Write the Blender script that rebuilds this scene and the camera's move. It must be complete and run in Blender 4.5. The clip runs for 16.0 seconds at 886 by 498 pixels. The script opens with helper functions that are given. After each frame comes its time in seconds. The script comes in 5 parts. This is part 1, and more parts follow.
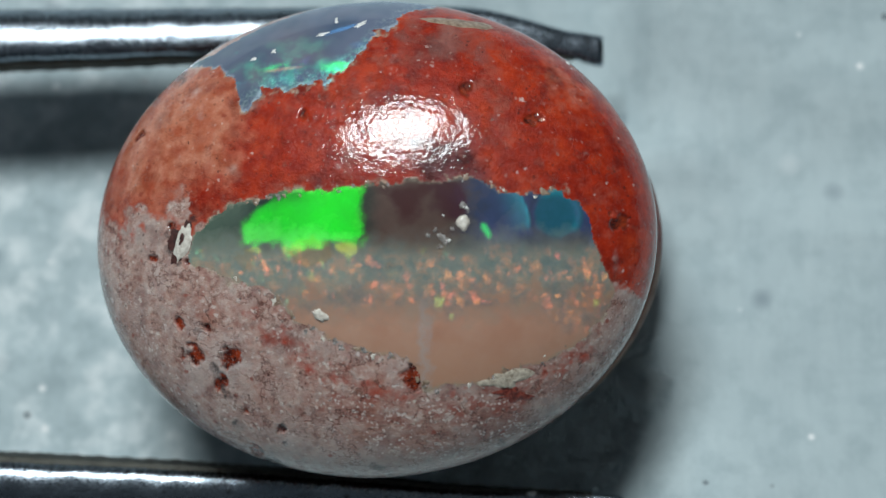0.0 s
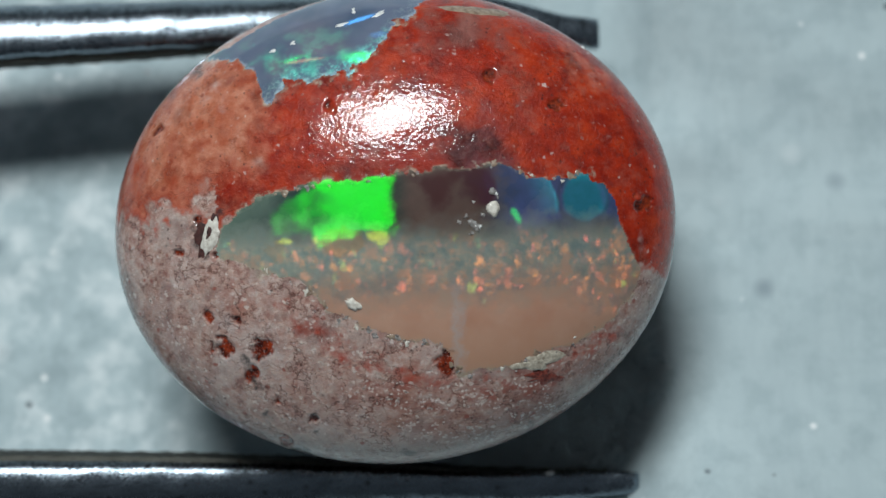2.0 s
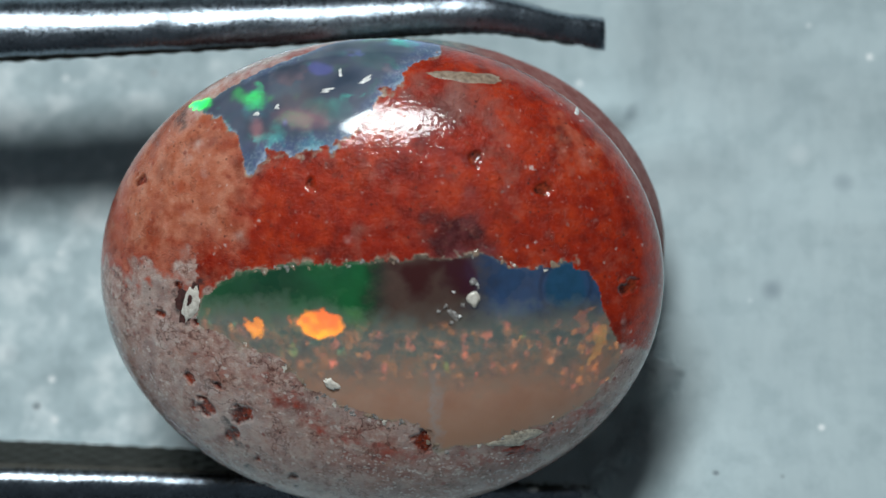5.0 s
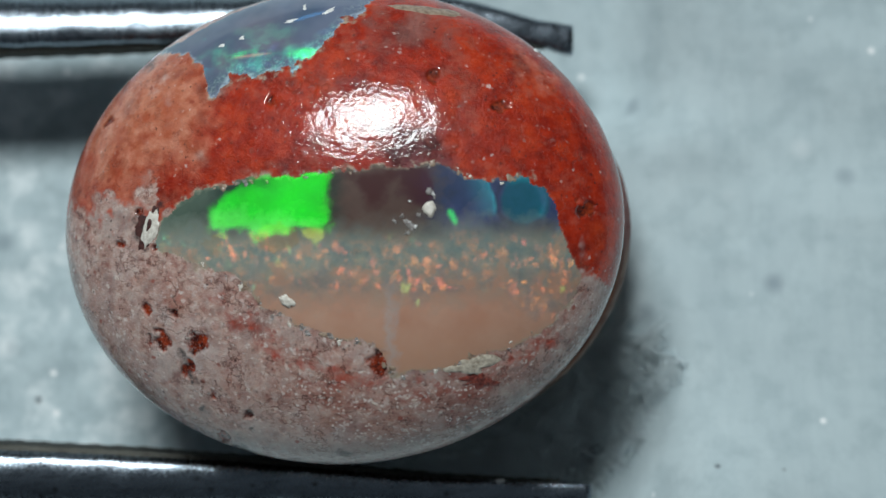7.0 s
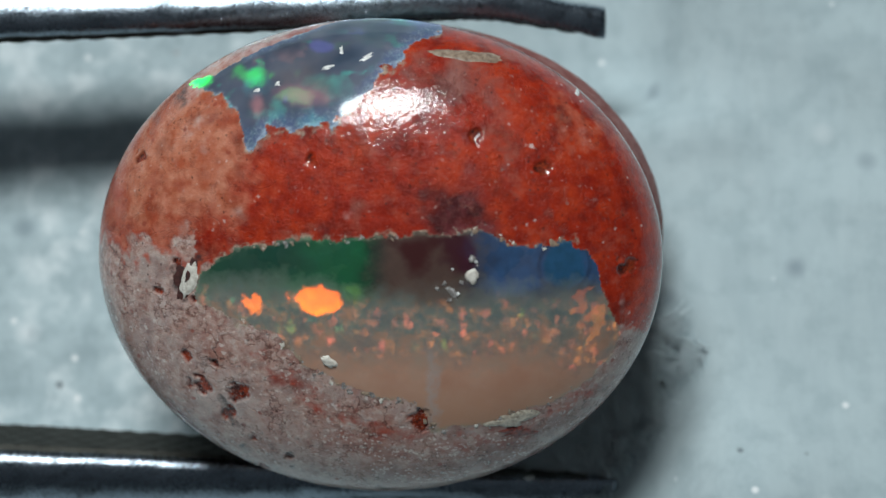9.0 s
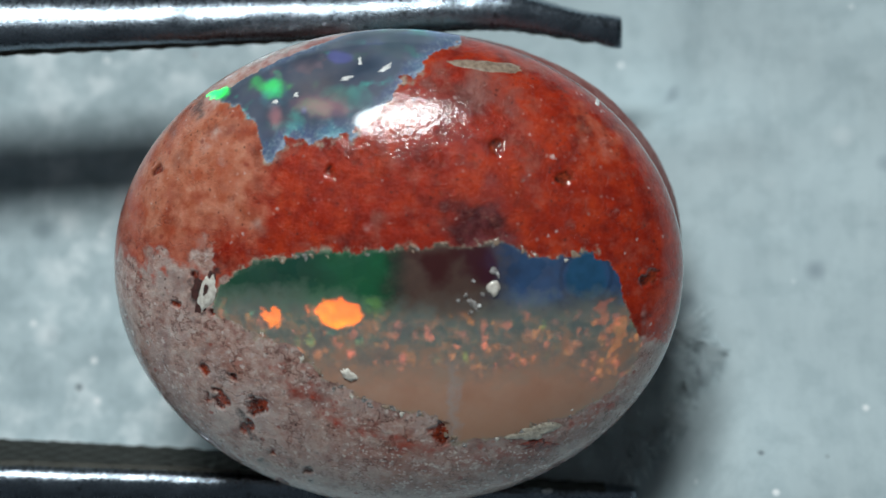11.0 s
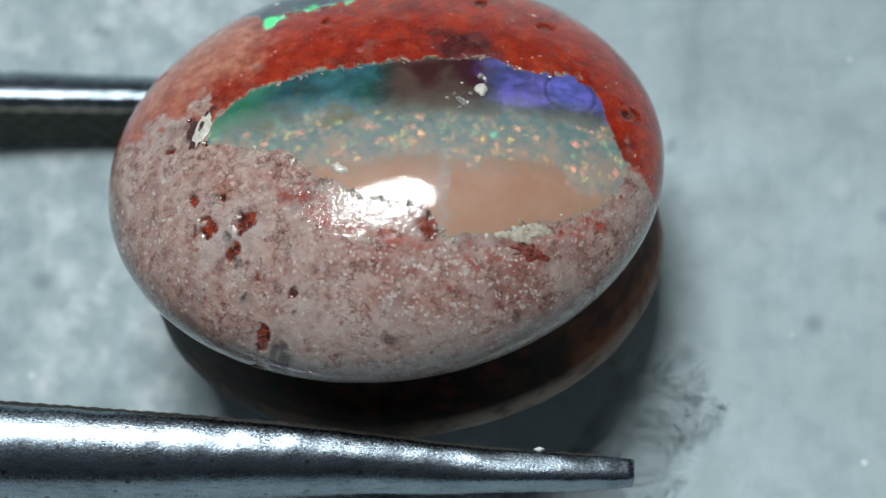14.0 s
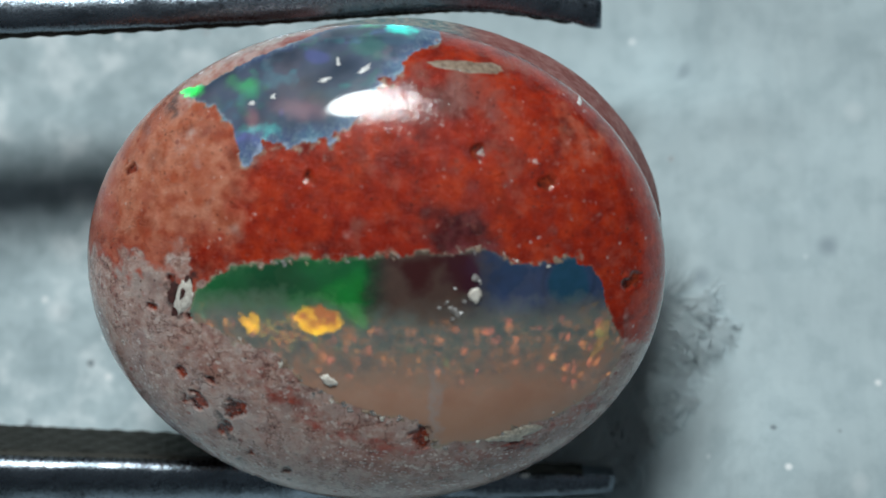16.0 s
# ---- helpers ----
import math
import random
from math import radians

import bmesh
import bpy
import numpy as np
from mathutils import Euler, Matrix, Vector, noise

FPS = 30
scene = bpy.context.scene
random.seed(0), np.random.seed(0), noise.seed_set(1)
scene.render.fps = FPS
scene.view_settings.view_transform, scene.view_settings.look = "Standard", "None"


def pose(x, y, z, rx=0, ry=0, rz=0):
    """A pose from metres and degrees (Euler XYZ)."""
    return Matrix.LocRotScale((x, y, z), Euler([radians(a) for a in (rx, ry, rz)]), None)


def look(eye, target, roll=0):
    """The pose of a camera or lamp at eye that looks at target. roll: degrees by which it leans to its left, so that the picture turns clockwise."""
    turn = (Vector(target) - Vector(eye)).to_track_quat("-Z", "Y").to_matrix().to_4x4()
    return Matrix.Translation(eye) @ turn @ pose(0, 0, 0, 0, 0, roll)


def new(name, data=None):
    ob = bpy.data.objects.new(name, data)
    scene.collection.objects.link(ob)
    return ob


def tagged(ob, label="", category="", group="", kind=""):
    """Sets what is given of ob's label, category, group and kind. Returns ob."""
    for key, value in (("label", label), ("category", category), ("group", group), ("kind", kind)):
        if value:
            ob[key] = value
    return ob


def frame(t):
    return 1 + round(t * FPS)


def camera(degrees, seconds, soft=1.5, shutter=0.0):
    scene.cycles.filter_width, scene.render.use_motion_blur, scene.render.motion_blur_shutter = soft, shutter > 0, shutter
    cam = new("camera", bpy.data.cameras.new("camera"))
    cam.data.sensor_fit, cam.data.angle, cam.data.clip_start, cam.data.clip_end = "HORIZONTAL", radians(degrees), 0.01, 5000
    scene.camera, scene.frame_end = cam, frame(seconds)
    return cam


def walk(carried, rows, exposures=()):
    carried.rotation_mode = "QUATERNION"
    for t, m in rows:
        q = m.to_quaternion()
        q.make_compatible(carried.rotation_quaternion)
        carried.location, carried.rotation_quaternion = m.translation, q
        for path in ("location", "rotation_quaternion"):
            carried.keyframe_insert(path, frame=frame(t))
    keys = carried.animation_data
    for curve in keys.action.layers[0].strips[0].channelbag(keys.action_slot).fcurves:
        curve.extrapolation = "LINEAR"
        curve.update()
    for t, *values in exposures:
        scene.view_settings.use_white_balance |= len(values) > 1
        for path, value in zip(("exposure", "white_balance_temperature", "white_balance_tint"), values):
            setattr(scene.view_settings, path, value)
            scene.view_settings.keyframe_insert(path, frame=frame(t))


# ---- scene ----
cam = camera(20, 16.0, soft=1.5)
cam.data.dof.use_dof = True
cam.data.dof.focus_distance = 0.0570
cam.data.dof.aperture_fstop = 76
MM = 0.001
CAMERA_TILT = 15.1  # degrees from looking straight down
# seconds, x, y and height over the cloth in mm
CAMERA_ROWS = [
    (0, 0.71, -16.71, 63.83),
    (0.5, 0.75, -16.92, 63.78),
    (1, 0.68, -17.00, 63.76),
    (1.5, 0.63, -16.94, 63.77),
    (2, 0.66, -16.97, 63.77),
    (2.5, 0.57, -17.06, 63.74),
    (3, 0.42, -17.09, 63.73),
    (3.5, 0.49, -16.97, 63.77),
    (4, 0.57, -16.85, 63.80),
    (4.2, 0.55, -16.86, 63.79),
    (6.3, 0.42, -17.03, 63.75),
    (6.5, 0.42, -17.04, 63.75),
    (7, 0.42, -17.09, 63.73),
    (7.5, 0.49, -17.06, 63.74),
    (8, -0.05, -17.66, 63.58),
    (8.2, -0.09, -17.68, 63.57),
    (10.3, -0.26, -17.00, 63.76),
    (10.5, -0.31, -17.06, 63.74),
    (11, -0.62, -17.40, 63.65),
    (11.5, -0.62, -17.44, 63.64),
    (12, -0.62, -17.43, 63.64),
    (12.5, -0.58, -17.26, 63.69),
    (13, -0.26, -16.74, 63.83),
    (13.5, -0.25, -16.89, 63.79),
    (14, -0.58, -16.11, 64.00),
    (14.5, -0.66, -17.28, 63.68),
    (15, -0.80, -17.56, 63.61),
    (15.5, -0.85, -17.72, 63.56),
    (16, -0.92, -17.99, 63.49),
]
walk(cam, [(t, pose(x * MM, y * MM, z * MM, CAMERA_TILT)) for t, x, y, z in CAMERA_ROWS])

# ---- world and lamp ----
world = bpy.data.worlds.new("ambient_gradient")
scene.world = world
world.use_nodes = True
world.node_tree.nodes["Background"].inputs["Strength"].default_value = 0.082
# unseen surroundings: added ambient fill, brighter overhead and darker towards the sides
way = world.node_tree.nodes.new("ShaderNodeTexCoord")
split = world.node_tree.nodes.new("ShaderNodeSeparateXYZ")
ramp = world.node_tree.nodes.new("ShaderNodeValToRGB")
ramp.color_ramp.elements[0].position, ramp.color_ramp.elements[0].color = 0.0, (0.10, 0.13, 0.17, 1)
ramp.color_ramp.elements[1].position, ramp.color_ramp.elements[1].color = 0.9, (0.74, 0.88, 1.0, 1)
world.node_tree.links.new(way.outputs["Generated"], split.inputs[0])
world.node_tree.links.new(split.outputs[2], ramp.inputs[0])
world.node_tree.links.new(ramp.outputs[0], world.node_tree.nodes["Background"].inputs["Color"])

lamp_data = bpy.data.lights.new("work_lamp", "AREA")
lamp_data.shape, lamp_data.size, lamp_data.size_y = "ELLIPSE", 0.118, 0.076
lamp_data.energy, lamp_data.color = 0.80, (0.915, 0.99, 1.0)
lamp = new("work_lamp", lamp_data)
LAMP_WAY = Vector((-0.155, 0.378, 0.914)).normalized()
lamp.matrix_world = look(Vector((-0.002, -0.0006, 0.0098)) + LAMP_WAY * 0.30, (-0.002, -0.0006, 0.0098))

# ---- node helpers ----


def material(name):
    m = bpy.data.materials.new(name)
    m.use_nodes = True
    m.node_tree.nodes.clear()
    return m


def node(m, kind, ins=(), out=0):
    """Add a node; ins: pairs of an input's name or index and a value or a socket."""
    n = m.node_tree.nodes.new(kind)
    for key, value in dict(ins).items():
        if isinstance(value, bpy.types.NodeSocket):
            m.node_tree.links.new(value, n.inputs[key])
        else:
            n.inputs[key].default_value = value
    return n, n.outputs[out]


def calc(m, op, a, b=0.0, clamp=False):
    n, o = node(m, "ShaderNodeMath", {0: a, 1: b})
    n.operation, n.use_clamp = op, clamp
    return o


def vec(m, op, a, b=(0, 0, 0)):
    n, o = node(m, "ShaderNodeVectorMath", {0: a, 1: b})
    n.operation = op
    return o


def blend(m, fac, a, b):
    n = m.node_tree.nodes.new("ShaderNodeMix")
    n.data_type, n.clamp_factor = "RGBA", True
    for i, value in ((0, fac), (6, a), (7, b)):
        if isinstance(value, bpy.types.NodeSocket):
            m.node_tree.links.new(value, n.inputs[i])
        else:
            n.inputs[i].default_value = (*value, 1) if isinstance(value, tuple) else value
    return n.outputs[2]


def span(m, value, lo, hi, a=0.0, b=1.0):
    n, o = node(m, "ShaderNodeMapRange", {0: value, 1: lo, 2: hi, 3: a, 4: b})
    n.clamp = True
    return o


def grain(m, where, scale, detail=3.0, rough=0.55):
    return node(m, "ShaderNodeTexNoise", {"Vector": where, "Scale": scale, "Detail": detail, "Roughness": rough})[1]


def cells(m, where, scale, feature="F1"):
    n, o = node(m, "ShaderNodeTexVoronoi", {"Vector": where, "Scale": scale})
    n.feature = feature
    return n


def field(m, name):
    n, o = node(m, "ShaderNodeAttribute", (), 2)
    n.attribute_name = name
    return o


def millimetres(m):
    return vec(m, "MULTIPLY", node(m, "ShaderNodeTexCoord", (), 3)[1], (1000, 1000, 1000))


def relief(m, height, strength, distance):
    return node(m, "ShaderNodeBump", {"Height": height, "Strength": strength, "Distance": distance * MM})[1]


def surface(m, shader):
    out = m.node_tree.nodes.new("ShaderNodeOutputMaterial")
    m.node_tree.links.new(shader, out.inputs[0])
    return m


def leaning(m, tilt, yaw=-7.0, jitter=None, amount=0.0):
    """A fixed inner lattice direction, tilted from the stone's face, in world space."""
    a, b = radians(tilt), radians(yaw)
    way = (math.sin(b), math.sin(a) * math.cos(b), math.cos(a) * math.cos(b))
    if jitter is not None:
        spread = vec(m, "MULTIPLY", vec(m, "SUBTRACT", jitter, (0.5, 0.5, 0.5)), (amount, amount, 0))
        way = vec(m, "ADD", spread, way)
    n, o = node(m, "ShaderNodeVectorTransform", {0: way})
    n.vector_type, n.convert_from, n.convert_to = "NORMAL", "OBJECT", "WORLD"
    return vec(m, "NORMALIZE", o)


def shine(m, colour, roughness, normal):
    colour = colour if isinstance(colour, bpy.types.NodeSocket) else (*colour, 1)
    return node(m, "ShaderNodeBsdfAnisotropic", {"Color": colour, "Roughness": roughness, "Normal": normal})[1]


def added(m, *shaders):
    total = shaders[0]
    for s in shaders[1:]:
        total = node(m, "ShaderNodeAddShader", {0: total, 1: s})[1]
    return total


def scaled(m, colour, fac):
    return vec(m, "MULTIPLY", colour, node(m, "ShaderNodeCombineXYZ", {0: fac, 1: fac, 2: fac})[1])


# ---- materials ----


def rock_material(name):
    m = material(name)
    at = millimetres(m)
    coarse, middle, fine = grain(m, at, 0.9, 4), grain(m, at, 3.2, 5, 0.55), grain(m, at, 16, 4, 0.6)
    warp = vec(m, "ADD", at, vec(m, "MULTIPLY", node(m, "ShaderNodeTexNoise", {"Vector": at, "Scale": 3.0, "Detail": 3}, 1)[1], (0.16, 0.16, 0.16)))
    cloudy, crumbly = grain(m, vec(m, "ADD", at, (9, 51, 3)), 1.2, 6, 0.7), grain(m, vec(m, "ADD", at, (5, 13, 77)), 4.2, 5, 0.72)
    pale = blend(m, span(m, crumbly, 0.36, 0.5), (0.375, 0.198, 0.166), (0.55, 0.37, 0.318))
    pale = blend(m, span(m, crumbly, 0.52, 0.66), pale, (0.68, 0.55, 0.50))
    pale = blend(m, span(m, coarse, 0.46, 0.60, 0, 0.6), pale, (0.54, 0.42, 0.385))
    pale = blend(m, span(m, grain(m, vec(m, "ADD", warp, (63, 2, 9)), 0.75, 5, 0.65), 0.55, 0.68, 0, 0.5), pale, (0.46, 0.20, 0.135))
    pale = blend(m, calc(m, "MULTIPLY", span(m, cloudy, 0.52, 0.64), span(m, crumbly, 0.58, 0.42, 0.1, 0.5)), pale, (0.36, 0.12, 0.09))
    pale = blend(m, span(m, cloudy, 0.47, 0.36, 0, 0.55), pale, (0.36, 0.30, 0.275))
    red = blend(m, span(m, middle, 0.32, 0.66), (0.26, 0.0125, 0.0045), (0.46, 0.029, 0.0060))
    red = blend(m, calc(m, "MULTIPLY", span(m, coarse, 0.46, 0.62), span(m, middle, 0.35, 0.6, 0.3, 0.75)), red, (0.56, 0.055, 0.012))
    red = blend(m, span(m, grain(m, vec(m, "ADD", at, (31, 7, 3)), 1.1, 4), 0.55, 0.7, 0, 0.7), red, (0.10, 0.012, 0.010))
    salmon = blend(m, span(m, middle, 0.35, 0.7), (0.50, 0.140, 0.070), (0.66, 0.275, 0.180))
    salmon = blend(m, span(m, coarse, 0.5, 0.66, 0, 0.8), salmon, (0.45, 0.085, 0.034))
    mottled = calc(m, "MULTIPLY", calc(m, "SUBTRACT", middle, 0.5), 1.6)
    base = blend(m, span(m, calc(m, "ADD", field(m, "red"), mottled), 0.22, 0.72), pale, red)
    base = blend(m, span(m, calc(m, "ADD", field(m, "salmon"), calc(m, "MULTIPLY", mottled, 0.5)), 0.12, 1.0), base, salmon)
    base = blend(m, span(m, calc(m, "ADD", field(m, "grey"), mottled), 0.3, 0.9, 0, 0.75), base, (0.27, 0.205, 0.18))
    swirl = grain(m, vec(m, "ADD", warp, (0, 0, 23)), 1.5, 3, 0.5)
    base = blend(m, span(m, calc(m, "ADD", field(m, "purple"), calc(m, "MULTIPLY", calc(m, "SUBTRACT", swirl, 0.5), 2.0)), 0.10, 0.95, 0, 0.92), base, blend(m, span(m, grain(m, warp, 2.0, 2), 0.42, 0.62), (0.045, 0.007, 0.012), (0.17, 0.040, 0.046)))
    mauve = blend(m, span(m, swirl, 0.38, 0.62), (0.12, 0.036, 0.034), (0.30, 0.125, 0.105))
    base = blend(m, span(m, calc(m, "ADD", field(m, "mauve"), calc(m, "MULTIPLY", calc(m, "SUBTRACT", swirl, 0.5), 1.8)), 0.25, 0.95, 0, 0.85), base, mauve)
    base = blend(m, calc(m, "MULTIPLY", field(m, "frost"), span(m, middle, 0.36, 0.6, 0.1, 0.65)), base, (0.33, 0.115, 0.090))
    # pale and dark grains
    big = cells(m, warp, 2.6)
    chosen = node(m, "ShaderNodeSeparateColor", {0: big.outputs["Color"]})[0]
    spot = calc(m, "MULTIPLY", span(m, big.outputs["Distance"], 0.30, 0.12), calc(m, "GREATER_THAN", chosen.outputs[0], 0.66))
    base = blend(m, calc(m, "MULTIPLY", spot, span(m, fine, 0.35, 0.6, 0.0, 0.38)), base, (0.12, 0.016, 0.012))
    tiny = cells(m, warp, 7.5)
    pick = node(m, "ShaderNodeSeparateColor", {0: tiny.outputs["Color"]})[0]
    uneven = calc(m, "MULTIPLY", calc(m, "SUBTRACT", grain(m, at, 11.0, 4, 0.7), 0.5), 1.1)
    light = calc(m, "MULTIPLY", span(m, calc(m, "ADD", tiny.outputs["Distance"], uneven), 0.30, 0.10), calc(m, "GREATER_THAN", pick.outputs[0], 0.90))
    base = blend(m, span(m, fine, 0.5, 0.72, 0.0, 0.5), base, blend(m, 0.10, base, (0.80, 0.50, 0.40)))
    base = blend(m, span(m, fine, 0.46, 0.30, 0.0, 0.25), base, blend(m, 0.5, base, (0.05, 0.012, 0.010)))
    base = blend(m, calc(m, "MULTIPLY", light, 0.22), base, (0.80, 0.60, 0.52))
    dark = calc(m, "MULTIPLY", span(m, tiny.outputs["Distance"], 0.34, 0.15), calc(m, "LESS_THAN", pick.outputs[1], 0.13))
    base = blend(m, calc(m, "MULTIPLY", dark, 0.38), base, (0.035, 0.012, 0.012))
    clump = cells(m, warp, 5.2)
    odds = node(m, "ShaderNodeSeparateColor", {0: clump.outputs["Color"]})[0]
    white = calc(m, "MULTIPLY", span(m, calc(m, "ADD", clump.outputs["Distance"], calc(m, "MULTIPLY", uneven, 1.5)), 0.36, 0.18), calc(m, "LESS_THAN", odds.outputs[0], calc(m, "ADD", span(m, field(m, "red"), 0.0, 0.4, 0.03, 0.003), calc(m, "MULTIPLY", field(m, "frost"), 0.55))))
    base = blend(m, calc(m, "MULTIPLY", white, 0.55), base, (0.86, 0.78, 0.73))
    salt = cells(m, warp, 10.5)
    grainy = node(m, "ShaderNodeSeparateColor", {0: salt.outputs["Color"]})[0]
    salty = calc(m, "MULTIPLY", span(m, calc(m, "ADD", salt.outputs["Distance"], calc(m, "MULTIPLY", uneven, 1.8)), 0.44, 0.16), calc(m, "LESS_THAN", grainy.outputs[0], calc(m, "ADD", span(m, field(m, "red"), 0.0, 0.4, 0.035, 0.010), calc(m, "MULTIPLY", field(m, "frost"), 0.6))))
    base = blend(m, calc(m, "MULTIPLY", salty, span(m, field(m, "frost"), 0.1, 0.8, 0.42, 0.85)), base, (0.84, 0.74, 0.69))
    pepper = calc(m, "MULTIPLY", span(m, calc(m, "ADD", salt.outputs["Distance"], uneven), 0.36, 0.14), calc(m, "GREATER_THAN", grainy.outputs[1], 0.94))
    base = blend(m, calc(m, "MULTIPLY", pepper, 0.72), base, (0.05, 0.018, 0.016))
    base = blend(m, calc(m, "MULTIPLY", field(m, "haze"), span(m, middle, 0.35, 0.6, 0.1, 0.62)), base, (0.64, 0.56, 0.53))
    ruddy = calc(m, "MULTIPLY", span(m, clump.outputs["Distance"], 0.40, 0.2), calc(m, "GREATER_THAN", odds.outputs[1], 0.93))
    base = blend(m, calc(m, "MULTIPLY", ruddy, 0.7), base, (0.30, 0.05, 0.03))
    chalky = grain(m, vec(m, "ADD", warp, (88, 4, 1)), 1.4, 5, 0.68)
    base = blend(m, calc(m, "MULTIPLY", span(m, chalky, 0.53, 0.68, 0, 0.45), span(m, field(m, "red"), 0.4, 0.9)), base, (0.43, 0.135, 0.095))
    rim = blend(m, span(m, crumbly, 0.4, 0.6), (0.15, 0.13, 0.10), (0.56, 0.47, 0.36))
    base = blend(m, calc(m, "MULTIPLY", field(m, "halo"), span(m, crumbly, 0.36, 0.54, 0.0, 0.85)), base, rim)
    # dirty hairline crevices
    ridge = calc(m, "ABSOLUTE", calc(m, "SUBTRACT", grain(m, vec(m, "ADD", warp, (12, 71, 5)), 1.7, 5, 0.62), 0.5))
    crevice = calc(m, "MULTIPLY", span(m, ridge, 0.028, 0.004), span(m, cloudy, 0.42, 0.58))
    base = blend(m, calc(m, "MULTIPLY", crevice, span(m, field(m, "red"), 0.2, 0.7, 0.7, 0.22)), base, blend(m, span(m, crumbly, 0.42, 0.6), (0.060, 0.024, 0.020), (0.20, 0.060, 0.034)))
    hollow = blend(m, span(m, crumbly, 0.40, 0.60), (0.045, 0.008, 0.006), (0.36, 0.045, 0.012))
    base = blend(m, calc(m, "MULTIPLY", field(m, "pit"), span(m, fine, 0.25, 0.45)), base, hollow)
    base = blend(m, calc(m, "MULTIPLY", field(m, "soot"), span(m, crumbly, 0.38, 0.56, 0.15, 0.95)), base, (0.035, 0.030, 0.032))
    bump = relief(m, calc(m, "SUBTRACT", calc(m, "ADD", calc(m, "MULTIPLY", fine, 0.35), crumbly), calc(m, "MULTIPLY", crevice, 0.5)), 0.5, 0.06)
    ripple = relief(m, calc(m, "ADD", grain(m, at, 11.0, 2, 0.5), calc(m, "MULTIPLY", grain(m, at, 3.6, 2, 0.5), 0.7)), 0.75, 0.0115)
    n, o = node(m, "ShaderNodeBsdfPrincipled", {"Base Color": base, "Roughness": span(m, fine, 0.3, 0.7, 0.28, 0.42), "IOR": 1.5, "Specular IOR Level": 0.14,
        "Coat Weight": 1.0, "Coat Roughness": 0.07, "Coat IOR": 1.45, "Normal": bump, "Coat Normal": ripple,
        "Subsurface Weight": 0.10, "Subsurface Radius": (1.0, 0.4, 0.25), "Subsurface Scale": 0.4 * MM})
    return surface(m, o)


def opal_material(name):
    """Milky opal with coloured lattice layers that shine when they face between lamp and eye."""
    m = material(name)
    at = millimetres(m)
    xyz = node(m, "ShaderNodeSeparateXYZ", {0: at})[0]
    x, y = xyz.outputs[0], xyz.outputs[1]
    soft, mid = grain(m, at, 0.8, 3), grain(m, at, 4.0, 5, 0.6)
    wavy = calc(m, "ADD", y, calc(m, "MULTIPLY", calc(m, "SUBTRACT", soft, 0.5), 0.9))
    facets = cells(m, vec(m, "ADD", at, vec(m, "MULTIPLY", node(m, "ShaderNodeTexNoise", {"Vector": at, "Scale": 2.0, "Detail": 3}, 1)[1], (0.6, 0.6, 0.6))), 1.7)
    shade = node(m, "ShaderNodeSeparateColor", {0: facets.outputs["Color"]})[0]
    xw = calc(m, "ADD", x, calc(m, "MULTIPLY", calc(m, "SUBTRACT", mid, 0.5), 1.1))
    top = blend(m, shade.outputs[0], (0.010, 0.024, 0.018), (0.022, 0.036, 0.028))
    top = blend(m, span(m, xw, -0.3, 0.4), top, blend(m, shade.outputs[1], (0.055, 0.034, 0.028), (0.105, 0.072, 0.058)))
    top = blend(m, span(m, xw, 1.7, 2.5), top, blend(m, shade.outputs[0], (0.020, 0.038, 0.080), (0.045, 0.052, 0.090)))
    top = blend(m, field(m, "spot"), top, (0.012, 0.045, 0.078))
    milk = blend(m, span(m, mid, 0.35, 0.65), (0.160, 0.185, 0.168), (0.265, 0.262, 0.218))
    peach = blend(m, span(m, soft, 0.35, 0.65), (0.50, 0.262, 0.180), (0.56, 0.34, 0.248))
    peach = blend(m, span(m, wavy, -1.9, -2.8, 0, 0.6), peach, (0.52, 0.30, 0.20))
    peach = blend(m, span(m, calc(m, "ABSOLUTE", calc(m, "SUBTRACT", x, calc(m, "ADD", 1.2, calc(m, "MULTIPLY", calc(m, "SUBTRACT", mid, 0.5), 0.7)))), 0.0, 0.20, 0.45, 0.0), peach, (0.42, 0.43, 0.44))
    base = blend(m, span(m, calc(m, "ADD", wavy, calc(m, "MULTIPLY", calc(m, "SUBTRACT", mid, 0.5), 0.8)), -0.25, 0.50), milk, top)
    ragged = calc(m, "ADD", wavy, calc(m, "MULTIPLY", calc(m, "SUBTRACT", mid, 0.5), 0.9))
    base = blend(m, span(m, ragged, -0.55, -1.75), base, peach)
    smoky = grain(m, vec(m, "ADD", at, (3, 61, 0)), 2.6, 3, 0.55)
    base = blend(m, calc(m, "MULTIPLY", span(m, smoky, 0.42, 0.66, 0, 0.45), field(m, "flakes")), base, (0.095, 0.130, 0.140))
    base = blend(m, calc(m, "MULTIPLY", span(m, smoky, 0.50, 0.36, 0, 0.6), field(m, "flakes")), base, (0.43, 0.235, 0.16))
    base = blend(m, calc(m, "MULTIPLY", field(m, "brown"), 0.6), base, (0.105, 0.056, 0.045))
    base = blend(m, calc(m, "MULTIPLY", field(m, "orange"), 0.5), base, (0.16, 0.12, 0.03))
    base = blend(m, field(m, "maroon"), base, blend(m, span(m, xw, 1.2, 2.2), (0.056, 0.012, 0.012), (0.048, 0.009, 0.022)))
    base = blend(m, calc(m, "MULTIPLY", field(m, "halo"), span(m, mid, 0.4, 0.62, 0.0, 0.7)), base, (0.36, 0.34, 0.25))
    ripple = relief(m, grain(m, at, 2.0, 4, 0.55), 0.5, 0.017)
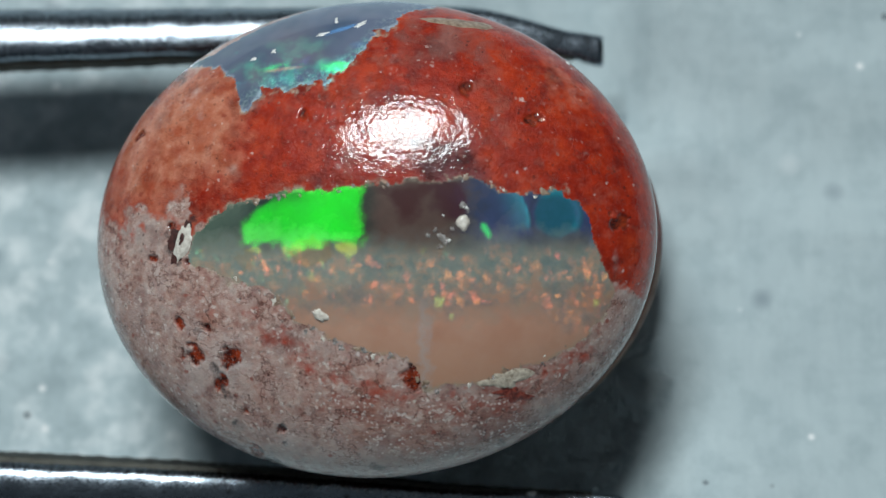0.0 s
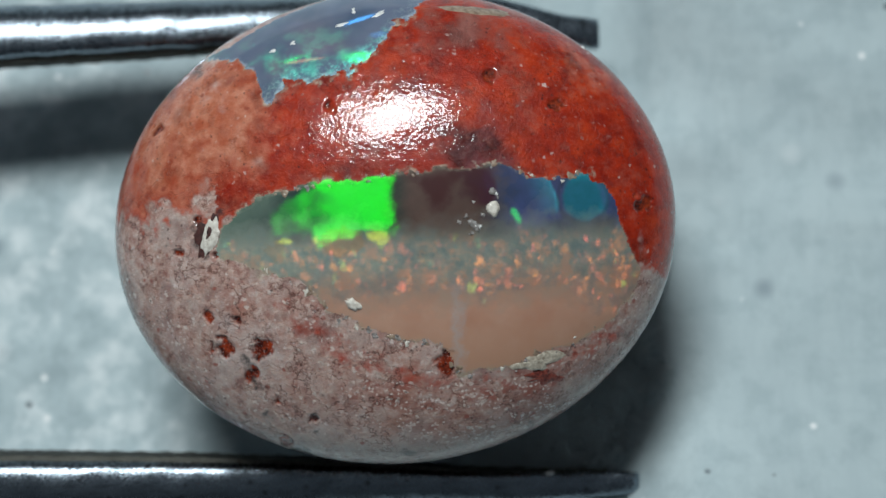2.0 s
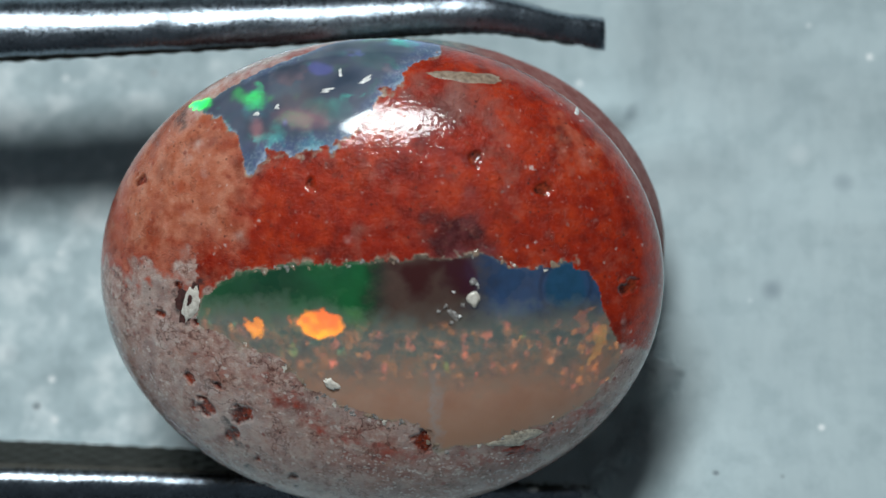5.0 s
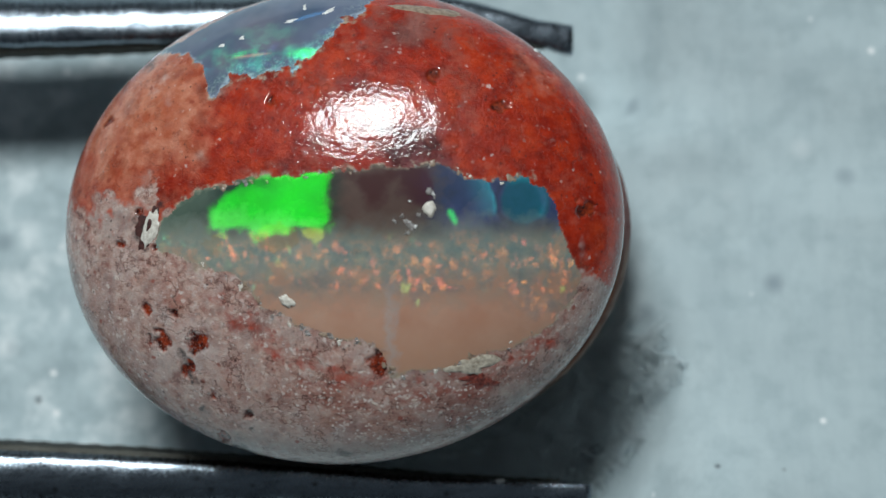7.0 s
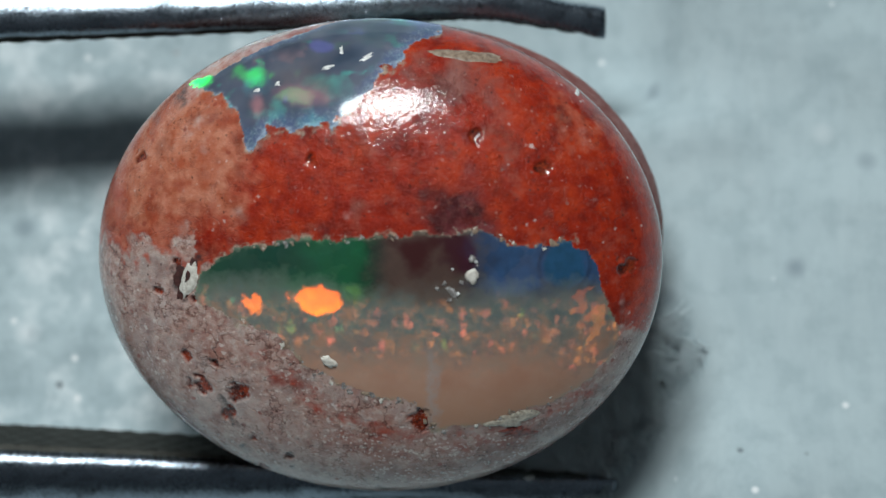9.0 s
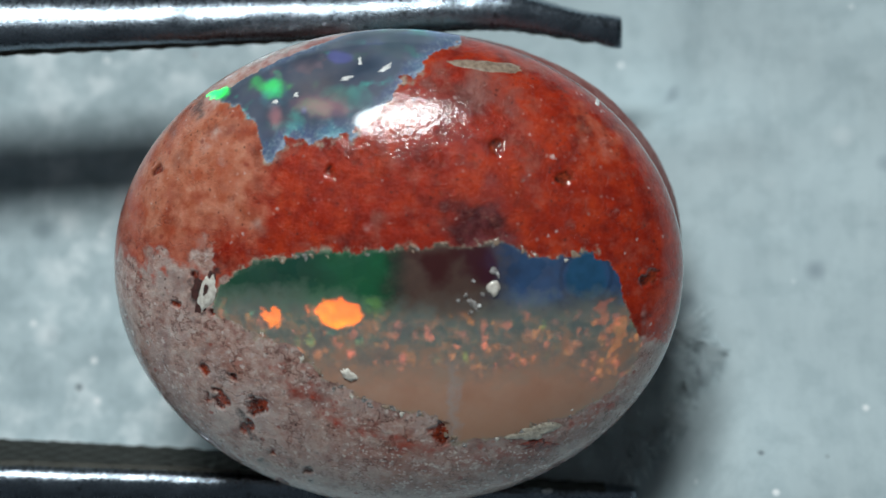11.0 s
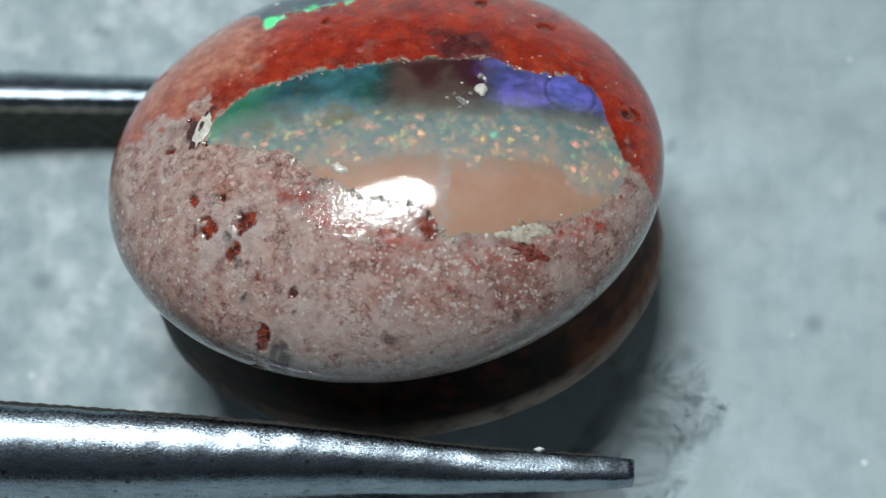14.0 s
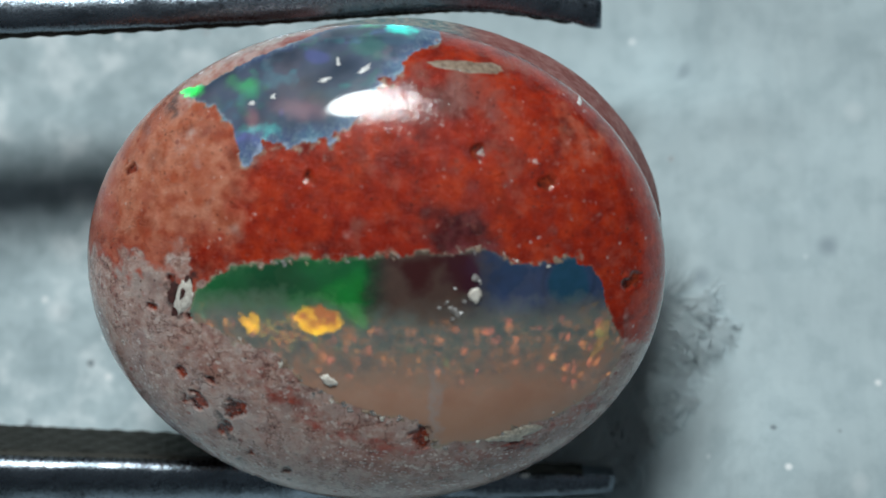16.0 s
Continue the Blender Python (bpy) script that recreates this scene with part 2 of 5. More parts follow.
    body, body_out = node(m, "ShaderNodeBsdfPrincipled", {"Base Color": base, "Roughness": 0.5, "IOR": 1.45, "Specular IOR Level": 0.2,
        "Coat Weight": 1.0, "Coat Roughness": 0.075, "Coat IOR": 1.45, "Coat Normal": ripple, "Normal": ripple,
        "Subsurface Weight": 0.25, "Subsurface Radius": (1.0, 0.7, 0.5), "Subsurface Scale": 0.5 * MM})
    # broad sheets of colour
    faint = span(m, mid, 0.25, 0.6, 0.35, 1.0)
    streaky = span(m, grain(m, vec(m, "MULTIPLY", at, (0.8, 1.6, 1.0)), 1.5, 2), 0.3, 0.62, 0.25, 1.0)
    swirl = node(m, "ShaderNodeTexNoise", {"Vector": at, "Scale": 0.75, "Detail": 3}, 1)[1]
    green = shine(m, scaled(m, (0.0, 0.026, 0.0), field(m, "green")), 0.17, leaning(m, 16.5, -7, swirl, 0.15))
    green_left = shine(m, scaled(m, (0.0, 0.021, 0.0), field(m, "green_left")), 0.155, leaning(m, 15.5, -2.0, swirl, 0.12))
    lime = shine(m, scaled(m, (0.011, 0.012, 0.0), field(m, "lime")), 0.17, leaning(m, 19.0))
    mint = shine(m, scaled(m, (0.001, 0.030, 0.004), field(m, "mint")), 0.22, leaning(m, 5.5, -11.0))
    sprig = shine(m, scaled(m, (0.014, 0.026, 0.0), field(m, "sprig")), 0.20, leaning(m, 26.0))
    tail = shine(m, scaled(m, (0.0, 0.032, 0.0), field(m, "tail")), 0.13, leaning(m, 43.0))
    orange = shine(m, scaled(m, (0.085, 0.0088, 0.0008), field(m, "orange")), 0.24, leaning(m, 31.0))
    blaze = shine(m, scaled(m, (0.022, 0.0034, 0.0003), field(m, "orange")), 0.21, leaning(m, 29.0, 2.0))
    yellow = shine(m, scaled(m, (0.034, 0.022, 0.0), calc(m, "MULTIPLY", field(m, "orange"), span(m, soft, 0.42, 0.56))), 0.19, leaning(m, 37.0))
    haze = shine(m, scaled(m, (0.000, 0.011, 0.002), calc(m, "MULTIPLY", calc(m, "MULTIPLY", field(m, "left"), span(m, xw, -2.9, -1.2, 0.06, 1.0)), streaky)), 0.17, leaning(m, 27.0, -2.0))
    gloom = shine(m, scaled(m, (0.0, 0.0024, 0.0004), calc(m, "MULTIPLY", field(m, "left"), span(m, soft, 0.35, 0.6, 0.4, 1.0))), 0.19, leaning(m, 36.0))
    teal = shine(m, scaled(m, (0.003, 0.014, 0.022), calc(m, "MULTIPLY", calc(m, "MULTIPLY", field(m, "left"), span(m, xw, -3.2, -1.6, 0.25, 1.0)), calc(m, "MULTIPLY", faint, streaky))), 0.38, leaning(m, -14.0, -4))
    leaf = shine(m, scaled(m, (0.001, 0.024, 0.004), calc(m, "MULTIPLY", field(m, "left"), span(m, calc(m, "ADD", calc(m, "MULTIPLY", x, -0.12), soft), 0.65, 0.90))), 0.40, leaning(m, -8.0, -6))
    violet = shine(m, scaled(m, (0.0090, 0.0070, 0.033), calc(m, "MULTIPLY", field(m, "right"), calc(m, "MULTIPLY", faint, streaky))), 0.31, leaning(m, -15.0, -9))
    blue = shine(m, scaled(m, (0.001, 0.005, 0.012), calc(m, "MULTIPLY", field(m, "right"), faint)), 0.40, leaning(m, 29.0))
    milkiness = shine(m, scaled(m, (0.005, 0.016, 0.018), calc(m, "MAXIMUM", field(m, "flakes"), calc(m, "MULTIPLY", field(m, "veil"), 0.5))), 0.44, leaning(m, -11.0))
    streak = shine(m, scaled(m, (0.0, 0.009, 0.010), field(m, "streak")), 0.26, leaning(m, 18.0))
    bead = shine(m, scaled(m, (0.0, 0.018, 0.002), field(m, "bead")), 0.20, leaning(m, 18.0))
    embers = shine(m, scaled(m, blend(m, span(m, mid, 0.42, 0.58), (0.042, 0.010, 0.001), (0.036, 0.026, 0.001)), field(m, "embers")), 0.15, leaning(m, 43.0))
    lakes = shine(m, scaled(m, (0.001, 0.0085, 0.0115), calc(m, "MULTIPLY", field(m, "flakes"), span(m, smoky, 0.45, 0.60))), 0.34, leaning(m, 6.0))
    dusk = shine(m, scaled(m, (0.0003, 0.0018, 0.0042), calc(m, "MULTIPLY", field(m, "left"), faint)), 0.22, leaning(m, 25.5))
    plum = shine(m, scaled(m, (0.0016, 0.0012, 0.0050), calc(m, "MULTIPLY", calc(m, "MULTIPLY", field(m, "right"), faint), calc(m, "SUBTRACT", 1.0, field(m, "spot")))), 0.30, leaning(m, 14.0, -12.0))
    lagoon = shine(m, scaled(m, (0.0, 0.0024, 0.0028), field(m, "spot")), 0.21, leaning(m, 16.5, -11.5))
    second = shine(m, scaled(m, (0.0, 0.019, 0.0), calc(m, "ADD", field(m, "green"), field(m, "green_left"))), 0.13, leaning(m, -6.5, -7, swirl, 0.10))
    far_glow = blend(m, field(m, "spot"), (0.0022, 0.0006, 0.0014), (0.0, 0.0020, 0.0007))
    far_glow = shine(m, scaled(m, far_glow, calc(m, "MULTIPLY", calc(m, "MAXIMUM", field(m, "right"), field(m, "spot")), streaky)), 0.22, leaning(m, 45.0))
    deep = shine(m, scaled(m, (0.0, 0.0085, 0.0065), calc(m, "MULTIPLY", field(m, "left"), streaky)), 0.20, leaning(m, 1.0))
    veil = shine(m, scaled(m, (0.011, 0.014, 0.011), calc(m, "MULTIPLY", field(m, "veil"), span(m, soft, 0.3, 0.6, 0.55, 1.0))), 0.36, leaning(m, 14.0))
    layers = [body_out, blaze, deep, far_glow, plum, lagoon, second, veil, lakes, dusk, embers, streak, bead, green, green_left, mint, sprig, lime, tail, orange, yellow, haze, gloom, teal, leaf, violet, blue, milkiness]
    # small flakes, each with a lean and a hue of its own
    for scale, shift, tall, tilt, power in ((4.6, 0.0, 0.75, 22.0, 1.1), (6.8, 17.0, 0.9, 14.0, 1.1), (6.0, 41.0, 0.7, 32.0, 0.85), (6.6, 29.0, 0.8, 21.0, 1.1), (5.2, 53.0, 0.75, 41.0, 0.7), (6.4, 71.0, 0.9, -6.0, 1.6), (5.4, 93.0, 0.9, -10.0, 1.8)):
        drift = node(m, "ShaderNodeTexNoise", {"Vector": vec(m, "ADD", at, (shift, 0, 0)), "Scale": 5.0, "Detail": 4}, 1)[1]
        warp = vec(m, "ADD", vec(m, "ADD", at, (shift, shift, 0)), vec(m, "MULTIPLY", drift, (0.22, 0.30, 0.22)))
        flake = cells(m, vec(m, "MULTIPLY", warp, (1.0, tall, 1.0)), scale)
        rnd = flake.outputs["Color"]
        dice = node(m, "ShaderNodeSeparateColor", {0: node(m, "ShaderNodeTexWhiteNoise", {0: rnd}, 1)[1]})[0]
        warm = blend(m, dice.outputs[0], (0.024, 0.0036, 0.0026), (0.021, 0.0068, 0.0008))
        cool = blend(m, dice.outputs[1], (0.011, 0.013, 0.0008), (0.001, 0.010, 0.006))
        if tilt < 0:
            warm = blend(m, dice.outputs[0], (0.024, 0.0045, 0.0030), (0.017, 0.0115, 0.0005))
        edge = calc(m, "ADD", 0.07 if tilt > 0 else 0.30, calc(m, "MULTIPLY", span(m, x, -1.0, -4.0), 0.30))
        hue = scaled(m, blend(m, calc(m, "LESS_THAN", dice.outputs[2], edge), warm, cool), 1.45)
        size = calc(m, "MULTIPLY", span(m, flake.outputs["Distance"], 0.74, 0.10, 0, power * 0.78), span(m, mid, 0.38, 0.62, 0.2, 1.0))
        layers.append(shine(m, scaled(m, hue, calc(m, "MULTIPLY", field(m, "flakes"), size)), 0.22, leaning(m, tilt, -7, rnd, 0.50)))
    return surface(m, added(m, *layers))


def cap_material(name):
    m = material(name)
    at = millimetres(m)
    mid = grain(m, at, 2.5, 5, 0.6)
    wide = grain(m, at, 0.9, 2, 0.5)
    base = blend(m, span(m, wide, 0.35, 0.65), (0.036, 0.056, 0.092), (0.098, 0.108, 0.150))
    base = blend(m, calc(m, "MULTIPLY", field(m, "blush"), span(m, mid, 0.2, 0.6, 0.25, 0.6)), base, (0.15, 0.115, 0.115))
    crumb = grain(m, at, 7.0, 5, 0.7)
    base = blend(m, calc(m, "MULTIPLY", field(m, "shore"), span(m, crumb, 0.42, 0.60, 0.0, 0.5)), base, blend(m, span(m, grain(m, at, 16.0, 2), 0.4, 0.6), (0.08, 0.11, 0.09), (0.30, 0.36, 0.32)))
    base = blend(m, calc(m, "MULTIPLY", field(m, "halo"), span(m, crumb, 0.4, 0.55, 0.2, 0.9)), base, (0.36, 0.41, 0.46))
    ripple = relief(m, grain(m, at, 2.0, 2), 0.10, 0.03)
    body, body_out = node(m, "ShaderNodeBsdfPrincipled", {"Base Color": base, "Roughness": 0.5, "IOR": 1.45, "Specular IOR Level": 0.2,
        "Coat Weight": 1.0, "Coat Roughness": 0.07, "Coat IOR": 1.45, "Coat Normal": ripple})
    warp = vec(m, "ADD", at, vec(m, "MULTIPLY", node(m, "ShaderNodeTexNoise", {"Vector": at, "Scale": 2.5, "Detail": 4}, 1)[1], (1.1, 0.9, 1.1)))
    layers = [body_out, shine(m, (0.007, 0.010, 0.016), 0.38, leaning(m, 11.0)),
              shine(m, scaled(m, (0.0, 0.070, 0.092), field(m, "flash")), 0.16, leaning(m, 43.0)),
              shine(m, scaled(m, (0.0, 0.060, 0.022), field(m, "flash_edge")), 0.22, leaning(m, 43.0)),
              shine(m, scaled(m, (0.001, 0.006, 0.013), span(m, wide, 0.35, 0.6)), 0.30, leaning(m, 43.0)),
              shine(m, scaled(m, (0.026, 0.008, 0.008), field(m, "rose")), 0.36, leaning(m, 29.0)),
              shine(m, scaled(m, (0.022, 0.006, 0.008), field(m, "rose")), 0.20, leaning(m, 43.0)),
              shine(m, scaled(m, (0.002, 0.004, 0.014), field(m, "shore")), 0.42, leaning(m, 32.0)),
              shine(m, scaled(m, (0.0, 0.150, 0.010), field(m, "spark")), 0.21, leaning(m, 30.0)),
              shine(m, scaled(m, (0.0, 0.036, 0.004), field(m, "moss")), 0.15, leaning(m, 15.0)),
              shine(m, scaled(m, (0.0, 0.055, 0.012), field(m, "emerald")), 0.12, leaning(m, 30.0, 2.0)),
              shine(m, scaled(m, (0.002, 0.014, 0.036), field(m, "glint")), 0.15, leaning(m, 18.5)),
              shine(m, scaled(m, (0.0, 0.018, 0.0095), calc(m, "MULTIPLY", field(m, "lagoon"), span(m, mid, 0.42, 0.58, 0.0, 1.0))), 0.27, leaning(m, 14.0)),
              shine(m, scaled(m, (0.016, 0.006, 0.002), field(m, "thread")), 0.22, leaning(m, 14.0)),
              shine(m, scaled(m, (0.0, 0.070, 0.055), field(m, "flash_rim")), 0.20, leaning(m, 36.0)),
              shine(m, scaled(m, (0.0, 0.022, 0.018), calc(m, "MULTIPLY", calc(m, "MULTIPLY", field(m, "shore"), field(m, "bay")), span(m, crumb, 0.46, 0.6))), 0.24, leaning(m, 17.0)),
              shine(m, scaled(m, (0.002, 0.040, 0.008), calc(m, "MULTIPLY", field(m, "lagoon"), span(m, grain(m, at, 3.1, 2, 0.5), 0.46, 0.60))), 0.25, leaning(m, 4.0)),
              shine(m, scaled(m, (0.0, 0.022, 0.024), field(m, "glint")), 0.22, leaning(m, 4.0)),
              shine(m, scaled(m, (0.002, 0.055, 0.012), field(m, "tip")), 0.22, leaning(m, -14.0)),
              shine(m, scaled(m, (0.0012, 0.001, 0.007), field(m, "violet")), 0.24, leaning(m, 31.0))]
    for scale, shift, tilt, power in ((1.4, 0.0, 32.0, 0.24), (2.6, 23.0, 24.0, 0.30), (2.2, 51.0, 38.0, 0.26), (2.4, 77.0, 43.0, 0.5)):
        flake = cells(m, vec(m, "MULTIPLY", vec(m, "ADD", warp, (shift, 0, 0)), (0.75, 1.2, 1.0)), scale)
        dice = node(m, "ShaderNodeSeparateColor", {0: node(m, "ShaderNodeTexWhiteNoise", {0: flake.outputs["Color"]}, 1)[1]})[0]
        hue = blend(m, dice.outputs[0], (0.000, 0.024, 0.005), (0.001, 0.013, 0.018))
        hue = blend(m, calc(m, "GREATER_THAN", dice.outputs[1], 0.80), hue, (0.005, 0.005, 0.022))
        hue = blend(m, calc(m, "GREATER_THAN", dice.outputs[2], 0.80), hue, (0.010, 0.0045, 0.004))
        layers.append(shine(m, scaled(m, hue, calc(m, "MULTIPLY", span(m, flake.outputs["Distance"], 0.66, 0.10, 0, power * 1.4), span(m, wide, 0.36, 0.55, 0.1, 1.0))), 0.20, leaning(m, tilt, -7, flake.outputs["Color"], 0.5)))
    return surface(m, added(m, *layers))


def mineral_material(name, light, dark, rough, bumps=0.04):
    m = material(name)
    at = millimetres(m)
    fine = grain(m, at, 9.0, 4, 0.65)
    base = blend(m, span(m, fine, 0.35, 0.6), dark, light)
    return surface(m, node(m, "ShaderNodeBsdfPrincipled", {"Base Color": base, "Roughness": rough, "Coat Weight": 0.6, "Coat Roughness": 0.15,
        "Normal": relief(m, fine, 0.6, bumps)})[1])


def crystal_material(name):
    m = material(name)
    fine = grain(m, millimetres(m), 12.0, 2, 0.5)
    return surface(m, node(m, "ShaderNodeBsdfPrincipled", {"Base Color": blend(m, span(m, fine, 0.4, 0.6), (0.92, 0.90, 0.88), (0.55, 0.50, 0.47)), "Roughness": 0.04, "IOR": 1.55,
        "Transmission Weight": 0.6, "Normal": relief(m, fine, 0.7, 0.10)})[1])


def underside_material(name):
    m = material(name)
    at = millimetres(m)
    mid, fine = grain(m, at, 1.6, 5, 0.6), grain(m, at, 14.0, 4, 0.6)
    base = blend(m, span(m, mid, 0.38, 0.62), (0.27, 0.085, 0.075), (0.38, 0.17, 0.155))
    patchy = grain(m, at, 5.0, 5, 0.7)
    base = blend(m, span(m, patchy, 0.50, 0.68, 0, 0.5), base, (0.50, 0.33, 0.30))
    base = blend(m, span(m, patchy, 0.48, 0.34, 0, 0.5), base, (0.15, 0.042, 0.040))
    base = blend(m, calc(m, "MULTIPLY", field(m, "milk"), span(m, fine, 0.35, 0.6, 0.55, 1.0)), base, blend(m, span(m, patchy, 0.42, 0.6), (0.10, 0.25, 0.28), (0.44, 0.47, 0.42)))
    # brown stone with the shade under the dome put into its colour
    shaded_amber = blend(m, span(m, mid, 0.45, 0.68), (0.008, 0.0022, 0.0012), (0.055, 0.012, 0.0045))
    shaded_amber = blend(m, field(m, "honey"), shaded_amber, blend(m, span(m, mid, 0.4, 0.65), (0.12, 0.026, 0.008), (0.25, 0.080, 0.034)))
    base = blend(m, field(m, "shaded_amber"), base, shaded_amber)
    base = blend(m, calc(m, "MULTIPLY", field(m, "crust"), span(m, mid, 0.3, 0.5, 0.3, 1.0)), base, (0.46, 0.36, 0.30))
    return surface(m, node(m, "ShaderNodeBsdfPrincipled", {"Base Color": base, "Roughness": 0.55, "Specular IOR Level": 0.05,
        "Normal": relief(m, fine, 0.5, 0.03)})[1])


def steel_material(name, tone, rough, scratch):
    m = material(name)
    at = millimetres(m)
    fine = grain(m, vec(m, "MULTIPLY", at, (0.55, 1, 1)), 25.0, 3, 0.6)
    blot = grain(m, at, 1.3, 5, 0.65)
    flecks = cells(m, at, 3.2)
    pick = node(m, "ShaderNodeSeparateColor", {0: flecks.outputs["Color"]})[0]
    dirt = calc(m, "MULTIPLY", span(m, flecks.outputs["Distance"], 0.26, 0.12), calc(m, "GREATER_THAN", pick.outputs[0], 0.72))
    base = blend(m, span(m, blot, 0.35, 0.7), tone, tuple(c * 0.75 for c in tone))
    base = blend(m, calc(m, "MULTIPLY", dirt, 0.8), base, (0.03, 0.025, 0.02))
    drawn = grain(m, vec(m, "MULTIPLY", at, (0.35, 1.6, 1.6)), 4.5, 4, 0.7)
    base = blend(m, span(m, drawn, 0.52, 0.66, 0, 0.55), base, tuple(c * 0.25 for c in tone))
    return surface(m, node(m, "ShaderNodeBsdfPrincipled", {"Base Color": base, "Metallic": 1.0, "Roughness": span(m, fine, 0.3, 0.7, rough - 0.06, rough + 0.10),
        "Normal": relief(m, calc(m, "ADD", fine, calc(m, "MULTIPLY", blot, 0.35)), scratch, 0.024)})[1])


def cloth_material(name):
    m = material(name)
    at = millimetres(m)
    big, mid = grain(m, at, 0.16, 3), grain(m, at, 0.75, 5, 0.6)
    threads = grain(m, vec(m, "MULTIPLY", at, (1.0, 0.22, 1.0)), 1.6, 3)
    base = blend(m, span(m, mid, 0.25, 0.75), (0.455, 0.555, 0.585), (0.53, 0.635, 0.665))
    base = blend(m, span(m, big, 0.4, 0.65, 0, 0.35), base, (0.47, 0.56, 0.585))
    base = blend(m, span(m, threads, 0.45, 0.8, 0, 0.3), base, (0.60, 0.69, 0.71))
    warp_line = grain(m, vec(m, "MULTIPLY", at, (1.9, 0.30, 1.0)), 1.0, 3)
    weft_line = grain(m, vec(m, "MULTIPLY", at, (0.30, 1.9, 1.0)), 1.0, 3)
    weave = calc(m, "MAXIMUM", span(m, warp_line, 0.45, 0.7), span(m, weft_line, 0.5, 0.75))
    base = blend(m, calc(m, "MULTIPLY", weave, 0.26), base, (0.34, 0.43, 0.47))
    base = blend(m, span(m, grain(m, vec(m, "ADD", at, (40, 8, 0)), 1.3, 4, 0.6), 0.46, 0.66, 0, 0.38), base, (0.31, 0.40, 0.43))
    lint = cells(m, at, 0.55)
    pick = node(m, "ShaderNodeSeparateColor", {0: lint.outputs["Color"]})[0]
    base = blend(m, calc(m, "MULTIPLY", span(m, lint.outputs["Distance"], 0.20, 0.05), calc(m, "GREATER_THAN", pick.outputs[0], 0.72)), base, (0.30, 0.37, 0.41))
    base = blend(m, calc(m, "MULTIPLY", span(m, lint.outputs["Distance"], 0.24, 0.04), calc(m, "LESS_THAN", pick.outputs[0], 0.26)), base, (0.74, 0.80, 0.82))
    nap = span(m, node(m, "ShaderNodeSeparateXYZ", {0: at})[1], -2.0, -6.5)
    fluff = grain(m, vec(m, "ADD", at, (17, 3, 0)), 0.95, 4, 0.62)
    base = blend(m, calc(m, "MULTIPLY", nap, span(m, fluff, 0.50, 0.66, 0, 0.75)), base, (0.78, 0.85, 0.87))
    base = blend(m, calc(m, "MULTIPLY", nap, span(m, fluff, 0.46, 0.34, 0, 0.55)), base, (0.30, 0.38, 0.41))
    dust = cells(m, at, 1.25)
    few = node(m, "ShaderNodeSeparateColor", {0: dust.outputs["Color"]})[0]
    base = blend(m, calc(m, "MULTIPLY", span(m, dust.outputs["Distance"], 0.16, 0.06), calc(m, "LESS_THAN", few.outputs[0], 0.16)), base, (0.88, 0.91, 0.92))
    base = blend(m, calc(m, "MULTIPLY", span(m, dust.outputs["Distance"], 0.15, 0.06), calc(m, "GREATER_THAN", few.outputs[1], 0.93)), base, (0.16, 0.19, 0.21))
    return surface(m, node(m, "ShaderNodeBsdfPrincipled", {"Base Color": base, "Roughness": 0.95, "Sheen Weight": 0.2,
        "Normal": relief(m, mid, 0.2, 0.15)})[1])


def plain_material(name, a, b, scale, rough):
    m = material(name)
    base = blend(m, grain(m, millimetres(m), scale, 5, 0.6), a, b)
    return surface(m, node(m, "ShaderNodeBsdfPrincipled", {"Base Color": base, "Roughness": rough})[1])


ROCK = rock_material("red_host_rock")
OPAL = opal_material("banded_opal")
CAP = cap_material("blue_opal")
UNDER = underside_material("brown_underside")
WHITE = mineral_material("white_mineral", (0.84, 0.80, 0.72), (0.58, 0.52, 0.45), 0.35)
BEIGE = mineral_material("beige_mineral", (0.40, 0.30, 0.22), (0.20, 0.13, 0.09), 0.4)
STEEL = steel_material("worn_steel", (0.315, 0.37, 0.43), 0.24, 0.36)
TOOTH = steel_material("knurled_steel", (0.10, 0.10, 0.09), 0.6, 0.8)
CLOTH = cloth_material("grey_cloth")
FUZZ = plain_material("grey_fibre", (0.64, 0.74, 0.77), (0.74, 0.83, 0.86), 0.3, 0.9)
WOOD = plain_material("dark_table", (0.10, 0.065, 0.045), (0.16, 0.10, 0.07), 0.02, 0.5)

# ---- fields of noise over the stone ----


def lattice(i, j, k, seed):
    h = (i.astype(np.int64) * 374761393 + j.astype(np.int64) * 668265263 + k.astype(np.int64) * 2147483647 + seed * 1274126177) & 0xFFFFFFFF
    h = ((h ^ (h >> 13)) * 1274126177) & 0xFFFFFFFF
    return ((h ^ (h >> 16)) & 0xFFFF) / 65535.0


def rough(p, scale, seed, octaves=4):
    """Noise from -1 to 1 at the points p (n x 3, mm)."""
    total, weight, amp = 0.0, 0.0, 1.0
    for o in range(octaves):
        q = p * scale * 2 ** o + 100.0
        i = np.floor(q)
        f = q - i
        f = f * f * (3 - 2 * f)
        s = 0
        for a in (0, 1):
            for b in (0, 1):
                for c in (0, 1):
                    w = (f[:, 0] if a else 1 - f[:, 0]) * (f[:, 1] if b else 1 - f[:, 1]) * (f[:, 2] if c else 1 - f[:, 2])
                    s = s + w * lattice(i[:, 0] + a, i[:, 1] + b, i[:, 2] + c, seed + o)
        total, weight, amp = total + amp * (s * 2 - 1), weight + amp, amp * 0.55
    return np.clip(2.0 * total / weight, -1, 1)


def step(v, lo, hi):
    t = np.clip((v - lo) / (hi - lo), 0, 1)
    return t * t * (3 - 2 * t)


def bump_at(p, x, y, rx, ry=None):
    return np.exp(-(((p[:, 0] - x) / rx) ** 2 + ((p[:, 1] - y) / (ry or rx)) ** 2))


